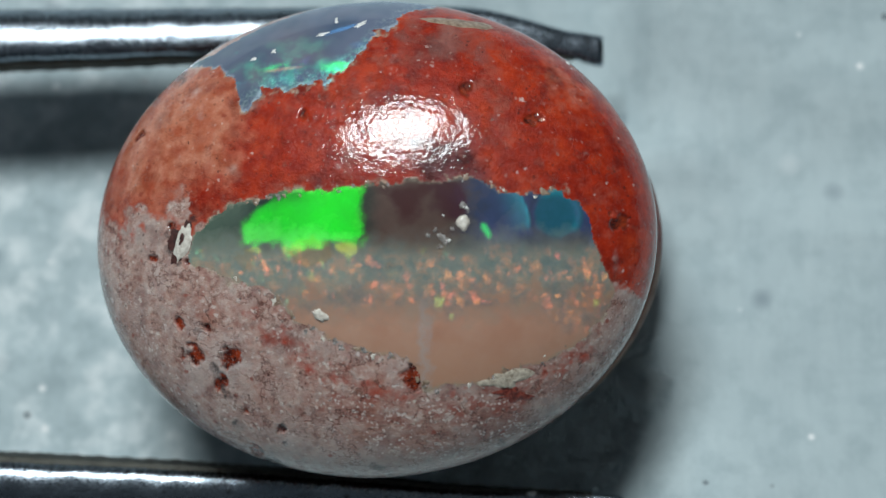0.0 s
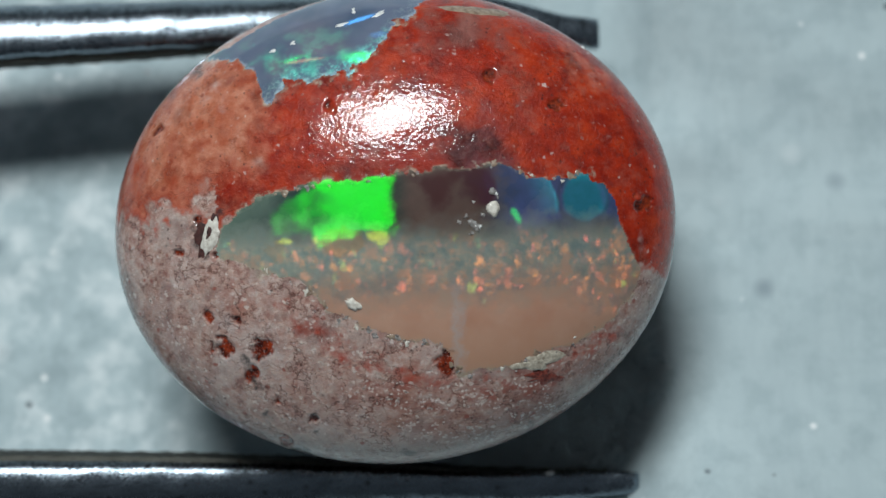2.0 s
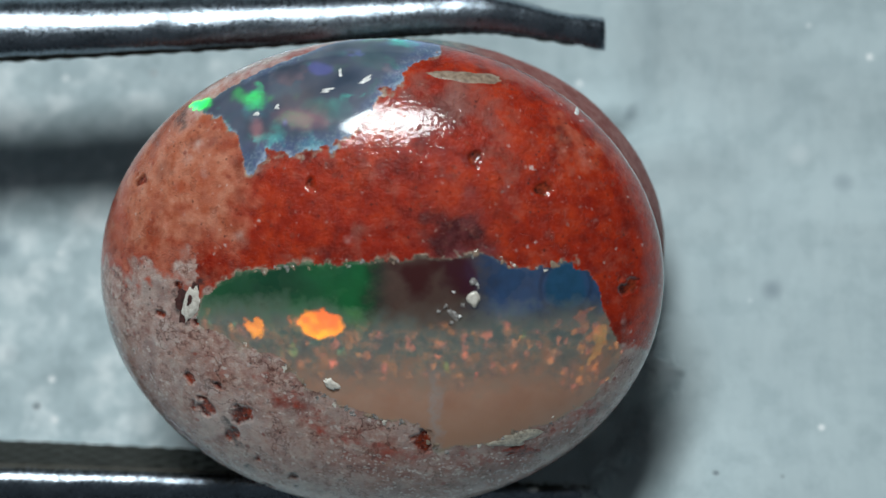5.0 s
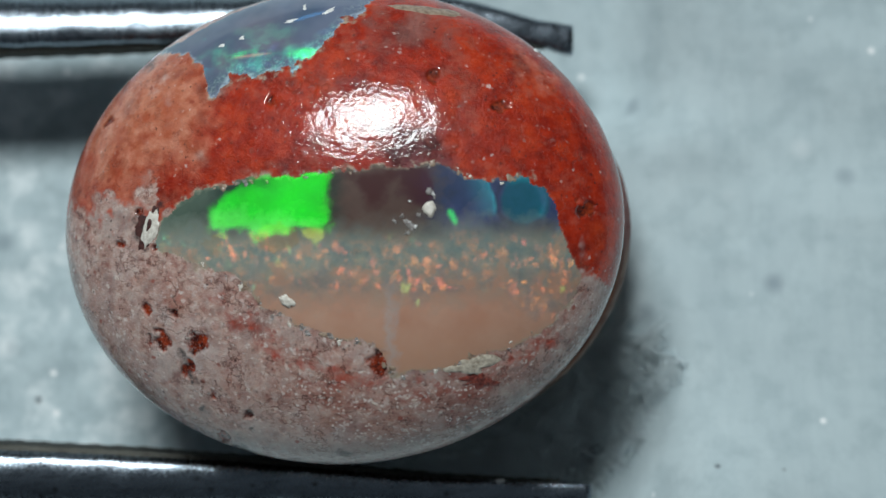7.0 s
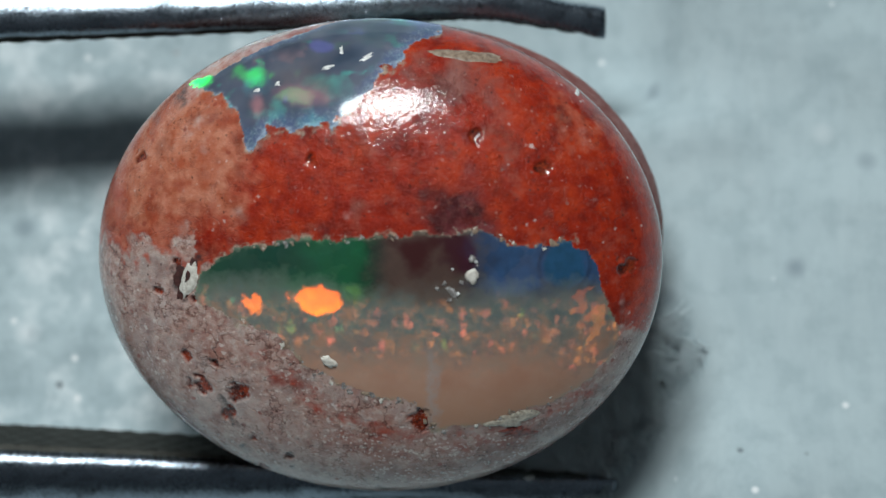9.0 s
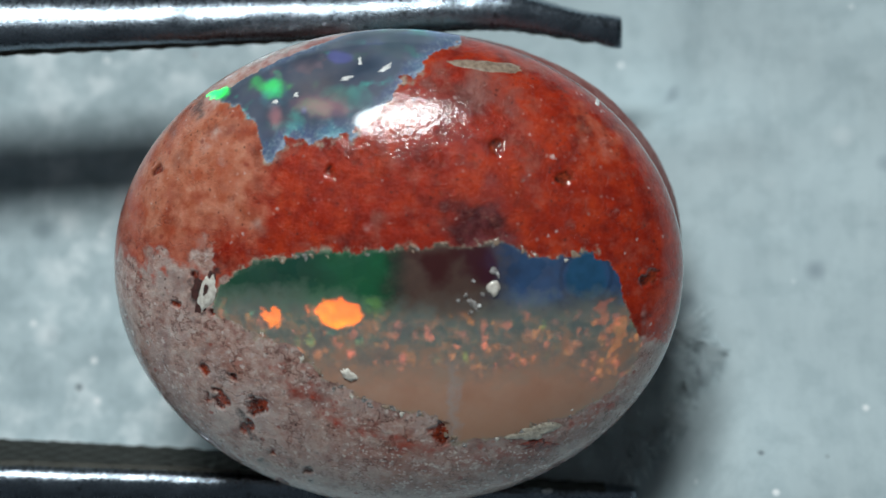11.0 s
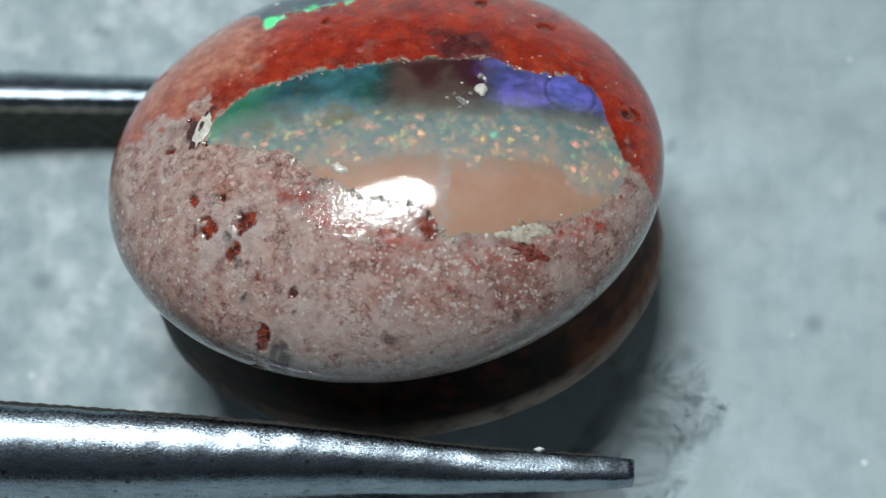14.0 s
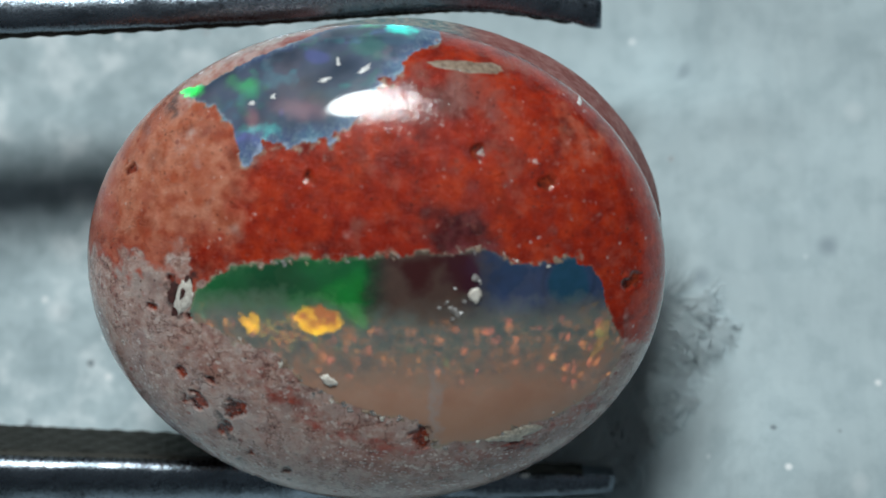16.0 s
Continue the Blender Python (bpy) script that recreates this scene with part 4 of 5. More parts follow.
def build_stone():
    stone = tagged(new("opal_cabochon"), "polished oval opal cabochon in red host rock, gripped by tweezers", "gemstone")
    n = 480
    g = np.linspace(-1, 1, n + 1)
    u, v = [w.ravel() for w in np.meshgrid(g, g)]
    wide = np.abs(u) > np.abs(v)
    r = np.where(wide, np.abs(u), np.abs(v))
    safe_u, safe_v = np.where(u == 0, 1e-9, u), np.where(v == 0, 1e-9, v)
    a = np.where(wide, math.pi / 4 * v / safe_u + np.where(u < 0, math.pi, 0), math.pi / 2 - math.pi / 4 * u / safe_v + np.where(v < 0, math.pi, 0))
    p, nor = on_dome(r, a)
    nor /= np.linalg.norm(nor, axis=1, keepdims=True)
    f = stone_fields(p)
    deep = f["pit"] * 0.05 + 0.008 * np.clip(rough(p, 1.6, 41), 0, 1) * (f["band"] < 0)
    p = p - nor * deep[:, None]
    i = np.arange(n * (n + 1)).reshape(n, n + 1)[:, :-1].ravel()
    quads = np.stack([i, i + 1, i + n + 2, i + n + 1], 1)
    band, cap = f["band"][quads].mean(1), f["cap"][quads].mean(1)
    kind = np.where(band > 0, 1, np.where(cap > 0, 2, 0))
    sheet = np.where(((f["green"] + f["green_left"])[quads].mean(1) > 0.5) & (kind == 1), 3, 0)
    sheet = np.where((f["orange"][quads].mean(1) > 0.5) & (kind == 1) & (sheet == 0), 4, sheet)
    ring = np.hypot(p[quads].mean(1)[:, 0] - 4.1, p[quads].mean(1)[:, 1] - 0.72)
    sheet = np.where((ring < 0.55) & (kind == 1), 5, sheet)
    kind = np.where(sheet > 0, sheet, kind)
    kind = np.where((kind == 0) & (f["red"][quads].mean(1) < 0.5), 6, kind)
    kind = np.where(((kind == 0) | (kind == 6)) & (f["salmon"][quads].mean(1) > 0.5) & (p[quads].mean(1)[:, 0] < -2.5), 7, kind)
    in_pit = np.isin(kind, (0, 6, 7)) & (f["pit"][quads].mean(1) > 0.5)
    kind = np.where(in_pit, 10 + f["which"][quads[:, 0]], kind)
    worn = np.zeros_like(p)
    flat = np.cross(p[quads[:, 2]] - p[quads[:, 0]], p[quads[:, 3]] - p[quads[:, 1]])
    for k in range(4):
        np.add.at(worn, quads[:, k], flat)
    worn /= np.maximum(np.linalg.norm(worn, axis=1, keepdims=True), 1e-12)
    worn *= np.sign((worn * nor).sum(1, keepdims=True))
    window = rock = None
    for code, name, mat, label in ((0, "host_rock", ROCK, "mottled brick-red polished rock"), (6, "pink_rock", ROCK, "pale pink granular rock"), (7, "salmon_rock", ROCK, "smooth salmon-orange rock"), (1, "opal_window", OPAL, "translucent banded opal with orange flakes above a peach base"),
                                   (2, "opal_cap", CAP, "blue-grey opal with green and violet flashes"), (3, "green_patch", OPAL, "vivid green sheet of play-of-colour"),
                                   (4, "orange_patch", OPAL, "fiery orange patch of play-of-colour"), (5, "blue_spot", OPAL, "round dark blue spot"),
                                   *[(10 + k, "pit", ROCK, "small dark red pit") for k in range(len(PITS))]):
        q = quads[kind == code]
        if len(q) == 0:
            continue
        used, back = np.unique(q, return_inverse=True)
        keep = ["halo"] + (["red", "salmon", "grey", "purple", "mauve", "frost", "pit", "soot", "haze"] if mat is ROCK else ["flash", "flash_edge", "spark", "moss", "shore", "violet", "rose", "glint", "emerald", "lagoon", "thread", "flash_rim", "blush", "bay", "tip"] if code == 2 else
                           ["green", "green_left", "embers", "mint", "sprig", "lime", "tail", "orange", "left", "right", "flakes", "veil", "brown", "maroon", "spot", "streak", "bead"])
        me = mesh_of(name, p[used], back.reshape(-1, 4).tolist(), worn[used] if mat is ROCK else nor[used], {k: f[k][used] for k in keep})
        ob = part(name, me, mat, rock if code >= 10 else window if code in (3, 4, 5) else stone, label)
        rock = ob if code == 0 else rock
        window = ob if code == 1 else window
    # girdle, hollow flank and domed underside
    m, rows, nors = 200, [], []
    a = np.linspace(0, 2 * math.pi, m, endpoint=False)
    ring = np.stack([np.cos(a), np.sin(a), np.zeros(m)], 1)
    for t in np.linspace(0, 1, 12):
        under = FRONT_C + LEAN @ np.array((0, 0, FRONT_R[2] * math.cos(REACH)))
        c, rad = under * (1 - t) + BACK_C * t, FRONT_R * math.sin(REACH) * (1 - t) + BACK_R * t
        rows.append(c + (ring * rad) @ LEAN.T)
    for s in np.linspace(0.08, 0.99, 14):
        w = s * math.pi / 2
        q = np.stack([np.cos(a) * math.cos(w), np.sin(a) * math.cos(w), np.full(m, -math.sin(w))], 1)
        rows.append(BACK_C + (q * BACK_R) @ LEAN.T)
    p = np.concatenate(rows)
    p = p * (1 + 0.004 * rough(p, 1.0, 51))[:, None]
    faces = [(k * m + j, (k + 1) * m + j, (k + 1) * m + (j + 1) % m, k * m + (j + 1) % m) for k in range(len(rows) - 1) for j in range(m)]
    faces.append([(len(rows) - 1) * m + j for j in range(m - 1, -1, -1)])
    faces = [tuple(reversed(q)) if len(q) == 4 else tuple(q) for q in faces]
    milk = step(p[:, 1] - 4.2, 0, 0.6) * step(2.2 - np.abs(p[:, 0] - 0.6), 0, 1.2)
    # mask of that painted shade: the lower flank and the left end
    below = np.maximum(step(0.6 - p[:, 1] + 0.4 * rough(p, 0.5, 53), 0, 1.2), 0.85 * step(-1.2 - p[:, 0] + 0.5 * rough(p, 0.8, 57), 0, 1.0))
    rows_t = np.repeat(np.linspace(0, 1, len(rows)) * (len(rows) - 1) / 11.0, m)
    crust = step(rows_t, 0.72, 0.9)
    part("underside", mesh_of("underside", p, faces, None, {"milk": milk, "shaded_amber": below, "crust": 0.75 * crust * below * (0.2 + 0.8 * step(p[:, 0], 0.2, 2.4)), "honey": step(p[:, 0] - 3.6 + 0.4 * rough(p, 0.8, 59), 0, 1.6) * (0.3 + 0.7 * step(rows_t, 0.35, 0.75))}), UNDER, stone, "rough brown underside below the girdle")
    # mineral inclusions
    part("chip_socket", patch(17, -4.26, 0.19, 0.23, 0.47, -17, 0.012, 0.55, 5, 40), DARK, stone, "dark red crust round the white chip")
    chip = part("white_chip", patch(3, -4.24, 0.12, 0.185, 0.42, -18, 0.035, 0.34, 5, 40), WHITE, stone, "broken white mineral chip")
    part("chip_hollow", patch(5, -4.26, 0.22, 0.085, 0.22, -18, 0.048, 0.40, 4, 24), DARK, chip, "dark hollow")
    part("white_crystal", patch(6, 2.04, 0.56, 0.17, 0.19, 10, 0.05, 0.28), WHITE, stone, "small white crystal")
    part("clear_crystal", patch(7, 1.62, 0.20, 0.11, 0.22, 30, 0.02, 0.5, 5, 36), GLASSY, stone, "clear glassy inclusion")
    part("clear_crystal", patch(8, 2.05, 0.93, 0.09, 0.09, 0, 0.05, 0.4, 4, 16), GLASSY, stone, "clear glassy inclusion")
    for k, (x, y, r) in enumerate(((1.28, 0.28, 0.05), (1.45, 0.38, 0.05), (1.80, 0.42, 0.045), (1.55, 0.0, 0.05), (2.16, 0.80, 0.04))):
        part("clear_crystal", patch(130 + k, x, y, r * 1.3, r, 50 * k, 0.02, 0.7, 4, 16), GLASSY, stone, "clear glassy inclusion")
    # white plates standing in for glints on the clear crystals
    for k, (x, y, r) in enumerate(((1.62, 0.70, 0.03), (1.74, 0.14, 0.03), (2.13, 0.87, 0.035))):
        part("bright_crystal", patch(150 + k, x, y, r * 1.5, r, 65 * k, 0.03, 0.6, 4, 16), SHARD, stone, "tiny bright crystal")
    part("beige_vein", patch(14, 1.98, 5.13, 0.98, 0.105, -7, 0.012, 0.28, 5, 56), BEIGE, stone, "beige mineral vein")
    part("cream_patch", patch(10, 3.02, -2.96, 0.46, 0.17, 8, 0.016, 0.7, 5, 40), CREAM, stone, "cream mineral patch")
    part("red_crust", patch(18, 3.18, -3.27, 0.42, 0.14, 8, 0.012, 0.8, 5, 40), CRUST, stone, "dark red granular crust")
    part("bright_crystal", patch(11, -1.14, -1.47, 0.23, 0.11, -40, 0.06, 0.7, 4, 24), WHITE, stone, "tiny bright crystal")
    part("white_bead", patch(19, 4.48, 4.25, 0.065, 0.055, 0, 0.016, 0.25, 4, 16), SHARD, stone, "tiny round white bead")
    rng = random.Random(12)
    for k in range(84):
        x = rng.uniform(-2.2, 3.4) if k < 27 else rng.uniform(-3.6, 4.6)
        y = float(along(BAND_LOW, x)) + rng.uniform(-0.16, 0.10) if k < 27 else float(along(BAND_TOP if k < 60 else BAND_LOW, x)) + rng.uniform(-0.10, 0.08)
        r = rng.uniform(0.025, 0.085) if k < 34 else rng.uniform(0.014, 0.040)
        mat = (GLASSY, GLASSY, WHITE, BEIGE, BEIGE, GLASSY, BEIGE)[rng.randrange(7)]
        part("crystal_grain", patch(40 + k, x, y, r * rng.uniform(0.9, 1.6), r, rng.uniform(0, 180), 0.010, 0.8, 3, 12), mat, stone)
    for k, (x, y, rx, ry, turn) in enumerate(((-2.71, 4.32, 0.07, 0.04, 20), (-2.26, 4.49, 0.06, 0.04, 10), (-1.15, 4.86, 0.20, 0.035, 14), (-0.28, 5.09, 0.17, 0.04, 24), (-0.82, 5.19, 0.05, 0.07, 0))):
        part("white_fleck", patch(20 + k, x, y, rx, ry, turn, 0.012, 0.7, 4, 16), SHARD, stone, "white fleck in the blue opal")
    return stone


def arm_station(x, y, z, thick, wide, side, around):
    """A ring of the arm: flat towards the stone, rounded away from it. y: inner face, z: front edge."""
    zc, ring = z - wide / 2, []
    for k in range(around):
        a = 2 * math.pi * k / around
        c, s = math.cos(a), math.sin(a)
        box = 0.95 - 0.5 * min(max((x - 1.2) / 2.0, 0.0), 1.0)
        flank = s > 0 and c < 0
        h = math.copysign(abs(c) ** (0.38 if flank else box if s > 0 else 0.6 * box), c) * wide / 2
        t = 0.30 + (0.70 * s ** (0.40 if flank else 1.0) if s > 0 else -0.30 * abs(s) ** 0.6)
        ring.append((x, y + side * t * thick, zc + h))
    return ring


UPPER = ((5.62, 4.63, -0.35, 0.694, 0.62), (5.38, 4.61, -0.3, 0.874, 0.74), (5.05, 4.81, -0.26, 0.627, 0.76), (4.6, 4.89, -0.2, 0.65, 0.8), (3.8, 5.03, -0.1, 0.739, 0.95), (2.9, 5.17, 0.0, 0.896, 1.15),
         (2.0, 5.19, 0.05, 0.963, 1.25), (0.0, 5.07, 0.1, 1.064, 1.5), (-3.0, 4.883, 0.2, 1.232, 1.85), (-6.0, 4.746, 0.25, 1.366, 2.1), (-9.7, 4.6, 0.3, 1.478, 2.1), (-15.0, 4.4, 0.4, 1.568, 2.3),
         (-40.0, 3.8, 1.2, 1.575, 3.6), (-80.0, 2.2, 2.4, 1.365, 6.0), (-112.0, 0.1, 2.8, 1.05, 7.0))
LOWER = ((5.95, -5.95, 2.0, 0.483, 0.6), (5.6, -5.93, 2.05, 0.575, 0.7), (4.0, -5.88, 2.08, 0.69, 0.9), (2.1, -5.78, 2.12, 0.851, 1.1), (0.0, -5.58, 2.22, 1.035, 1.4), (-1.9, -5.4, 2.3, 1.299, 1.65),
         (-5.0, -5.22, 2.34, 1.61, 2.0), (-8.3, -5.06, 2.36, 1.863, 2.25), (-15.0, -4.8, 2.4, 1.955, 2.5), (-40.0, -3.9, 2.4, 1.575, 3.6), (-80.0, -2.2, 2.6, 1.365, 6.0), (-112.0, -0.1, 2.8, 1.05, 7.0))



def build_tweezers():
    tool = tagged(new("tweezers"), "worn steel gem tweezers with knurled jaws gripping the opal", "tweezers")
    for name, line, side in (("upper_arm", UPPER, 1), ("lower_arm", LOWER, -1)):
        around, stations = 36, []
        xs = sorted([*np.linspace(-14.0, line[0][0], 126), *[s[0] for s in line if s[0] < -14]], reverse=True)
        key = sorted(line)
        for x in xs:
            spread = x + np.linspace(-0.9, 0.9, 13) * (1.0 if x < 4.2 else 0.35) if x > -14 else np.array([x])
            stations.append(arm_station(x, *[float(np.interp(spread, [k[0] for k in key], [k[i] for k in key]).mean()) for i in range(1, 5)], side, around))
        p = np.array(stations).reshape(-1, 3)
        inside = p[:, 0] > -14
        p[:, 1] += 0.018 * rough(p, 1.7, 61) * inside
        p[:, 2] += 0.018 * rough(p, 1.7, 67) * inside
        faces = [(k * around + j, (k + 1) * around + j, (k + 1) * around + (j + 1) % around, k * around + (j + 1) % around) for k in range(len(xs) - 1) for j in range(around)]
        faces += [tuple(range(around)), tuple((len(xs) - 1) * around + j for j in range(around))]
        me = mesh_of(name, p, faces)
        bm = bmesh.new()
        bm.from_mesh(me)
        bmesh.ops.recalc_face_normals(bm, faces=bm.faces)
        bm.to_mesh(me)
        bm.free()
        arm = part(name, me, STEEL, tool)
        # knurled inner face: a lattice of small pyramids
        gx, gz = np.arange(-14.0, line[0][0] - 0.7, 0.055), np.linspace(0, 1, 34)
        y0, z0, wd = [np.interp(gx, [k[0] for k in key], [k[i] for k in key]) for i in (1, 2, 4)]
        X, Zs = np.meshgrid(gx, gz, indexing="ij")
        Z = z0[:, None] - wd[:, None] * (0.12 + 0.76 * Zs)
        saw = lambda w: np.abs((w % 1.0) * 2 - 1)
        h = 0.05 * np.minimum(saw((X + Z) / 0.62), saw((X - Z) / 0.62)) ** 0.7
        h = np.where((Zs < 0.01) | (Zs > 0.99), -0.12, h)
        Y = y0[:, None] - side * (h + 0.03)
        p = np.stack([X, Y, Z], -1).reshape(-1, 3)
        nz = len(gz)
        faces = [(k * nz + j, (k + 1) * nz + j, (k + 1) * nz + j + 1, k * nz + j + 1) for k in range(len(gx) - 1) for j in range(nz - 1)]
        if side < 0:
            faces = [tuple(reversed(q)) for q in faces]
            speck = np.random.default_rng(8)
            ball = speck.normal(0, 1, (60, 3))
            ball = ball / np.linalg.norm(ball, axis=1, keepdims=True) * speck.uniform(0.5, 1.0, (60, 1)) * np.array((0.15, 0.07, 0.08))
            bm = bmesh.new()
            for v in ball + np.array((3.75, -5.86, 2.10)):
                bm.verts.new(v * MM)
            hull = bmesh.ops.convex_hull(bm, input=bm.verts)
            bmesh.ops.delete(bm, geom=[g for g in hull["geom_interior"] if isinstance(g, bmesh.types.BMVert)], context="VERTS")
            lump = bpy.data.meshes.new("lint_crumb")
            bm.to_mesh(lump)
            bm.free()
            part("lint_crumb", lump, SHARD, arm, "white crumb of lint stuck near the tip")
        part("knurled_face", mesh_of("knurled_face", p, faces, smooth=False), TOOTH, arm, "cross-hatched gripping face")
    return tool


def cloth_height(p):
    x, y = p[:, 0], p[:, 1]
    far_side = step(x, 5.0, 6.8)
    berm = 1.7 * step(x, 1.5, 7.0) * (1 - 0.75 * step(-y, 3.0, 5.0) * (1 - far_side)) * (1 - step(y, 2.0, 3.5) * (1 - far_side)) * (1 - 0.5 * step(x, 10.0, 24.0))
    rise = 0.27 * np.clip(y - 2.5, 0, 6) ** 2 / (np.clip(y - 2.5, 0, 6) + 1.2) * (0.7 + 0.3 * step(x, -4, 2))
    swell = 1.3 * np.exp(-((x - 6.8) / 2.2) ** 2 - ((y + 7.6) / 2.2) ** 2)
    return 0.10 * rough(p, 0.35, 71, 3) + 0.65 + rise + 1.05 * step(x, -5.5, 0.5) * (1 - 0.6 * step(y, 2.5, 4.5) * (1 - far_side)) + (berm + swell) * (1 + 0.08 * rough(p, 0.5, 73, 3))


def build_cloth():
    n = 190
    g = np.linspace(-1, 1, n + 1)
    g = np.sign(g) * np.abs(g) ** 2.2 * 260
    x, y = [w.ravel() for w in np.meshgrid(g, g)]
    p = np.stack([x, y, np.zeros_like(x)], 1)
    p[:, 2] = cloth_height(p)
    i = np.arange(n * (n + 1)).reshape(n, n + 1)[:, :-1].ravel()
    me = mesh_of("cloth", p, np.stack([i, i + 1, i + n + 2, i + n + 1], 1).tolist())
    me.materials.append(CLOTH)
    cloth = tagged(new("cloth", me), "soft blue-grey fleecy cloth lying flat on the table", "cloth")
    # tufts of loose fibres standing out of the pile round the stone
    rng = np.random.default_rng(5)
    tufts, each, seg = 1300, 12, 4
    turn, out = rng.uniform(radians(-115), radians(-12), tufts), 0.70 + 0.40 * rng.uniform(0, 1, tufts) ** 1.5
    base = np.stack([out * 6.3 * np.cos(turn) - 0.6, out * 5.7 * np.sin(turn) - 1.9, np.zeros(tufts)], 1)
    away = np.arctan2(base[:, 1] - 0.5, base[:, 0] + 0.5)
    lean = np.repeat(away + rng.normal(0, 0.50, tufts), each)
    base = np.repeat(base, each, axis=0)
    base[:, :2] += rng.normal(0, 0.10, (len(base), 2))
    base[:, 2] = cloth_height(base) - 0.03
    count = len(base)
    tall, span_ = np.repeat(rng.uniform(0.10, 0.55, tufts) * np.clip(1.7 - out, 0.6, 1.0), each) * rng.uniform(0.8, 1.2, count), np.repeat(rng.uniform(0.4, 1.3, tufts) * np.clip(1.7 - out, 0.6, 1.0), each) * rng.uniform(0.75, 1.2, count)
    a = lean + rng.normal(0, 0.09, count)
    bend, thick = np.repeat(rng.uniform(-0.6, 0.6, tufts), each) + rng.normal(0, 0.1, count), rng.uniform(0.010, 0.026, count)
    verts, faces = [], []
    rings = []
    for k in range(seg + 1):
        s = k / seg
        ang = a + bend * s
        c = base + np.stack([np.cos(ang) * span_ * s, np.sin(ang) * span_ * s, tall * np.sin(s * math.pi * 0.75)], 1)
        w = (thick * (1 - 0.6 * s))[:, None]
        side = np.stack([-np.sin(ang), np.cos(ang), np.zeros(count)], 1)
        up = np.array((0, 0, 1.0))
        rings.append(np.stack([c + side * w, c - side * w * 0.5 + up * w * 0.87, c - side * w * 0.5 - up * w * 0.87], 1))
    p = np.stack(rings, 1).reshape(-1, 3)
    per = (seg + 1) * 3
    one = np.array([(k * 3 + j, k * 3 + (j + 1) % 3, (k + 1) * 3 + (j + 1) % 3, (k + 1) * 3 + j) for k in range(seg) for j in range(3)])
    faces = (one[None] + (np.arange(count) * per)[:, None, None]).reshape(-1, 4)
    part("fuzz", mesh_of("fuzz", p, faces.tolist()), FUZZ, cloth, "fine loose fibres of the pile", "stuff")
    return cloth


def build_table():
    bm = bmesh.new()
    bmesh.ops.create_cube(bm, size=1.0, matrix=Matrix.Translation((0, 0, -0.0147)) @ Matrix.Diagonal((1.2, 0.8, 0.03, 1)))
    bmesh.ops.bevel(bm, geom=bm.edges, offset=0.003, segments=2, affect="EDGES")
    me = bpy.data.meshes.new("table")
    bm.to_mesh(me)
    bm.free()
    me.materials.append(WOOD)
    return tagged(new("tabletop", me), "plain dark tabletop under the cloth", "table", kind="structure")


DARK = mineral_material("dark_hollow", (0.10, 0.030, 0.025), (0.03, 0.012, 0.010), 0.6)
GLASSY = crystal_material("glassy_inclusion")
CREAM = mineral_material("cream_mineral", (0.68, 0.61, 0.50), (0.36, 0.29, 0.22), 0.3, 0.06)
CRUST = mineral_material("red_crust", (0.34, 0.070, 0.045), (0.085, 0.012, 0.010), 0.35, 0.08)
SHARD = mineral_material("white_shard", (0.92, 0.91, 0.89), (0.74, 0.73, 0.72), 0.25)
table = build_table()
cloth = build_cloth()
opal = build_stone()
tweezers = build_tweezers()

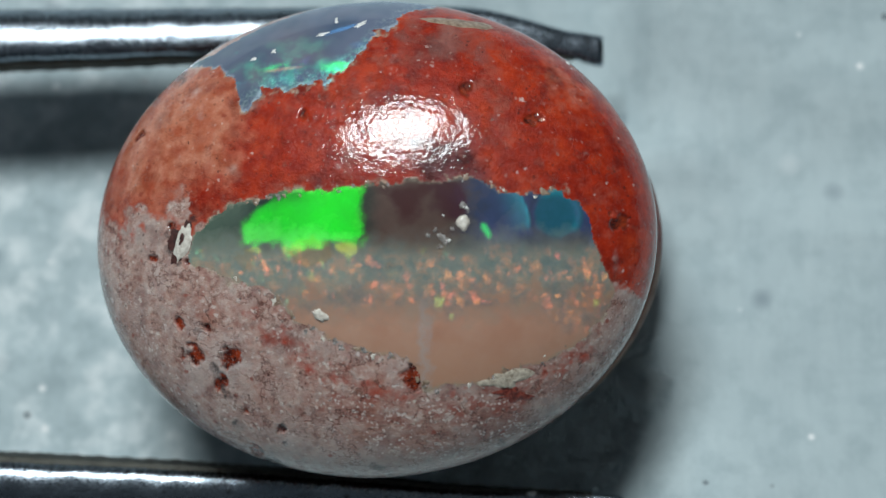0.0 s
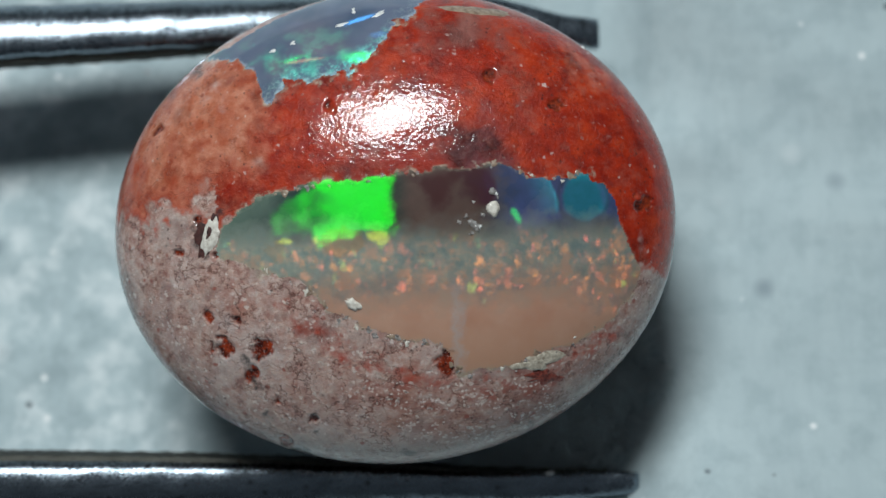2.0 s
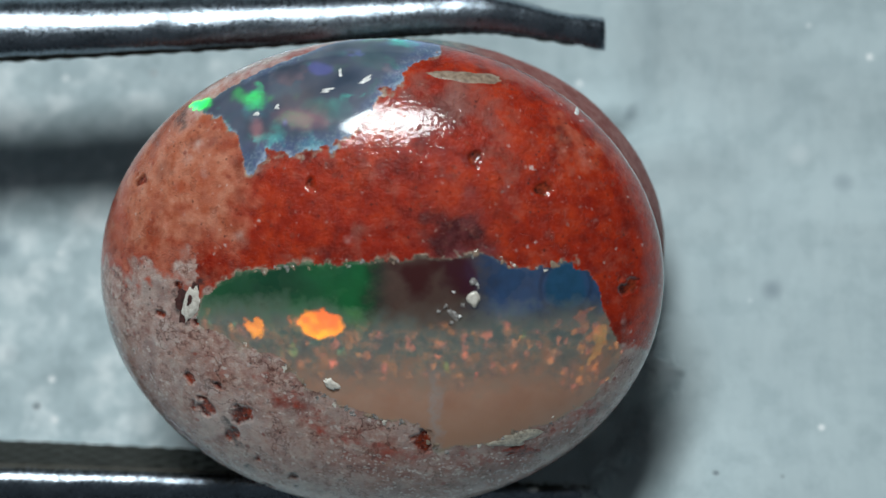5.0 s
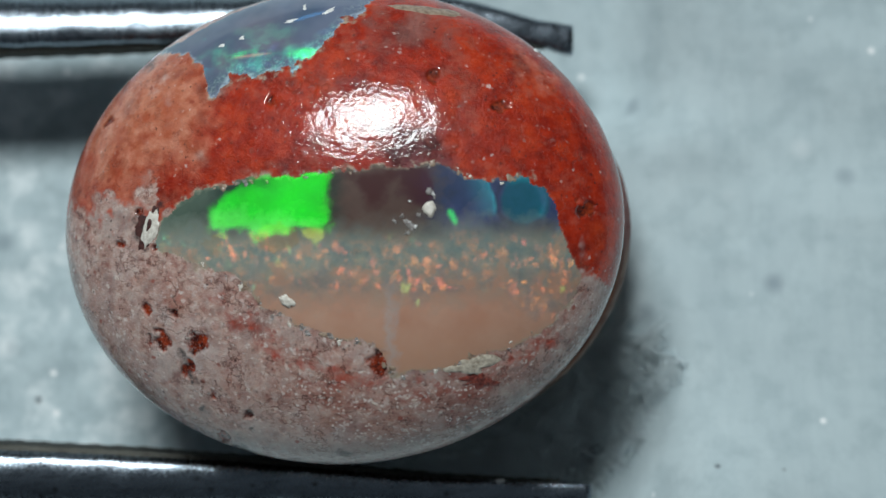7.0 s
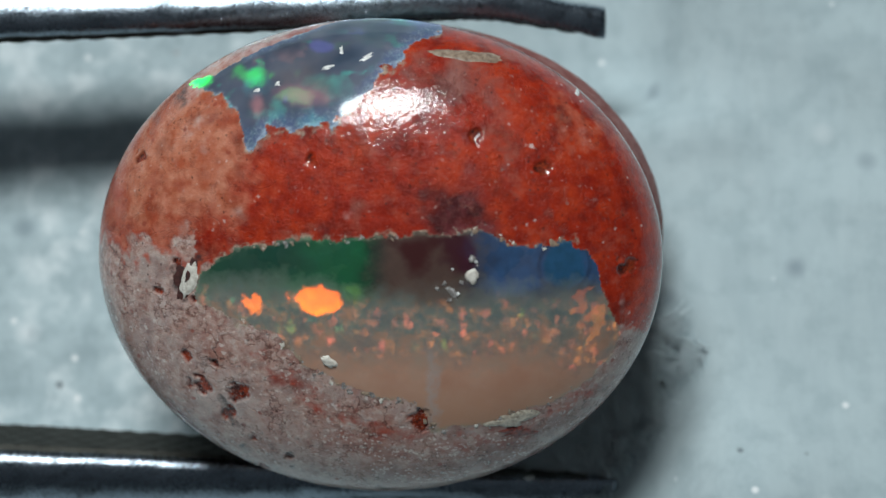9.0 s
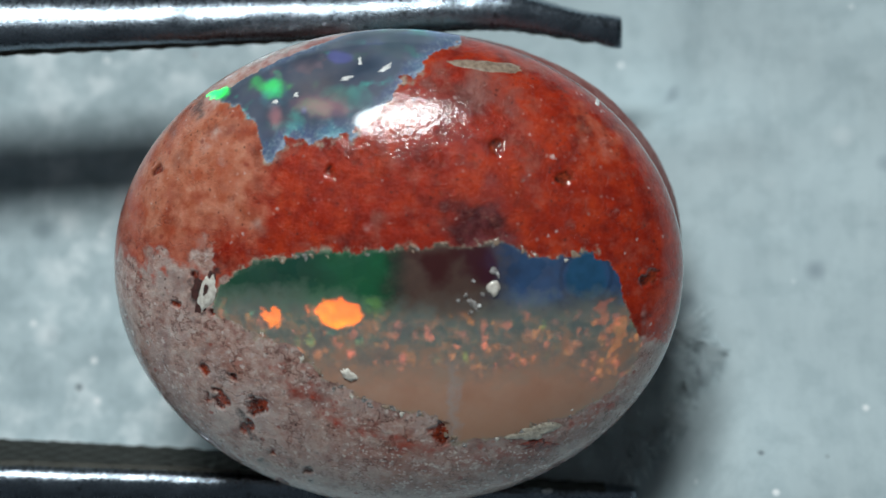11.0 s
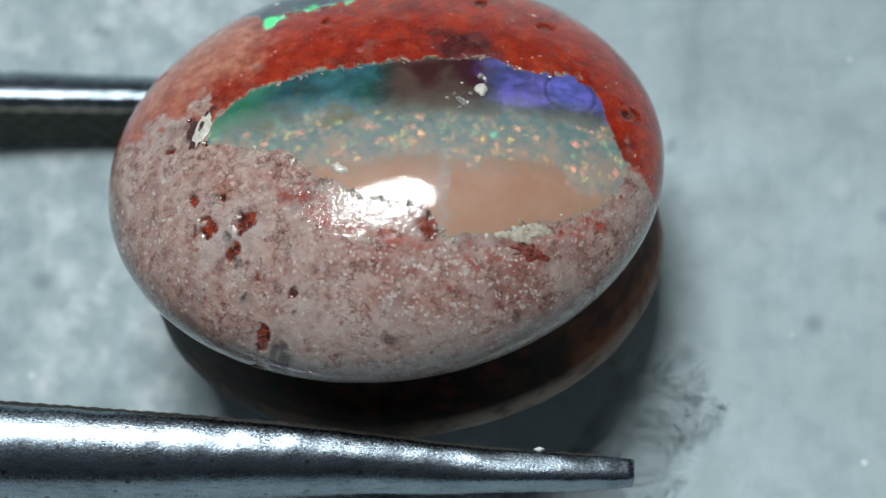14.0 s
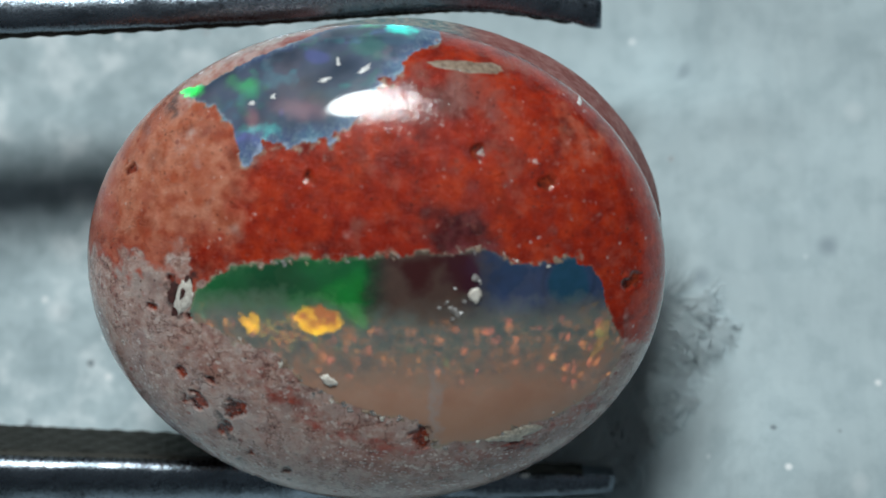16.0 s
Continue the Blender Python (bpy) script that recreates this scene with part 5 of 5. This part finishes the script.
# seconds, x, y, z in mm and the turn in degrees of stone and tweezers
HELD_ROWS = [
    (0, -0.90, -0.45, 3.45, 14.6, -0.0, 0.0),
    (0.5, -0.91, -0.72, 3.69, 21.8, 1.2, 1.0),
    (1, -0.92, -0.97, 4.16, 29.8, 0.5, 0.6),
    (1.5, -0.99, -0.66, 3.74, 22.9, 1.2, 1.4),
    (2, -0.81, -0.28, 3.06, 15.3, 3.8, 2.8),
    (2.5, -0.77, -0.68, 3.51, 20.8, 3.4, 2.2),
    (3, -0.82, -1.07, 4.29, 32.6, 1.5, 0.9),
    (3.5, -1.05, -0.72, 3.86, 24.9, 1.6, 1.3),
    (4, -1.12, -0.46, 3.52, 15.4, 1.2, 1.2),
    (4.2, -1.01, -0.33, 3.33, 17.4, 3.4, 2.0),
    (5.3, -1.20, -0.57, 3.79, 31.6, 0.8, 0.6),
    (6.3, -1.34, -0.85, 4.37, 27.8, -2.0, -1.0),
    (6.5, -1.91, -0.88, 4.40, 25.7, -4.9, -2.1),
    (7, -1.95, -0.52, 3.35, 14.5, 0.2, -0.1),
    (7.5, -1.87, -0.41, 3.03, 11.7, 2.2, 0.2),
    (7.8, -1.91, -0.79, 3.36, 17.8, 2.0, 0.8),
    (8, -1.83, -0.67, 3.69, 22.6, 2.1, 0.7),
    (8.2, -1.79, -0.72, 3.69, 25.1, 1.7, 0.3),
    (8.8, -1.77, -0.68, 3.62, 30.1, 1.8, 0.5),
    (9.9, -1.78, -0.73, 3.25, 11.6, 2.4, 0.6),
    (10.3, -2.00, -0.63, 2.96, 14.1, 4.5, 1.5),
    (10.5, -1.99, -0.79, 3.37, 18.3, 4.0, 1.4),
    (11, -1.88, -1.03, 3.96, 28.2, 2.3, 0.9),
    (11.3, -1.79, -1.19, 4.59, 36.3, 0.5, 0.3),
    (11.5, -1.72, -1.52, 4.71, 38.2, -0.5, -0.8),
    (12, -1.71, -1.49, 4.60, 37.5, -1.3, -1.5),
    (12.3, -1.85, -0.88, 3.69, 25.5, -0.8, -0.1),
    (12.5, -2.01, -0.80, 3.33, 15.4, 2.0, 0.2),
    (12.7, -1.95, -0.86, 3.11, 12.6, 1.2, 0.0),
    (13, -1.93, -0.76, 2.53, 2.1, 3.7, -0.8),
    (13.2, -2.28, -0.86, 2.28, -6.7, 4.4, -0.4),
    (13.5, -1.91, -0.02, 3.17, -17.7, 2.5, -1.1),
    (14, -2.20, -0.40, 3.31, -17.0, 3.2, -1.2),
    (14.2, -2.38, -0.95, 2.61, -7.4, 3.3, -0.1),
    (14.5, -2.28, -0.78, 2.33, 0.6, 5.7, 0.9),
    (15, -2.61, -1.02, 3.41, 17.4, 4.9, 1.4),
    (15.5, -2.83, -1.17, 4.01, 25.4, 4.4, 1.6),
    (16, -2.75, -1.44, 4.72, 32.8, 3.4, 1.6),
]


def motions():
    rows = [(t, pose(x * MM, y * MM, z * MM, a, b, c)) for t, x, y, z, a, b, c in HELD_ROWS]
    walk(opal, rows)
    walk(tweezers, rows)


motions()
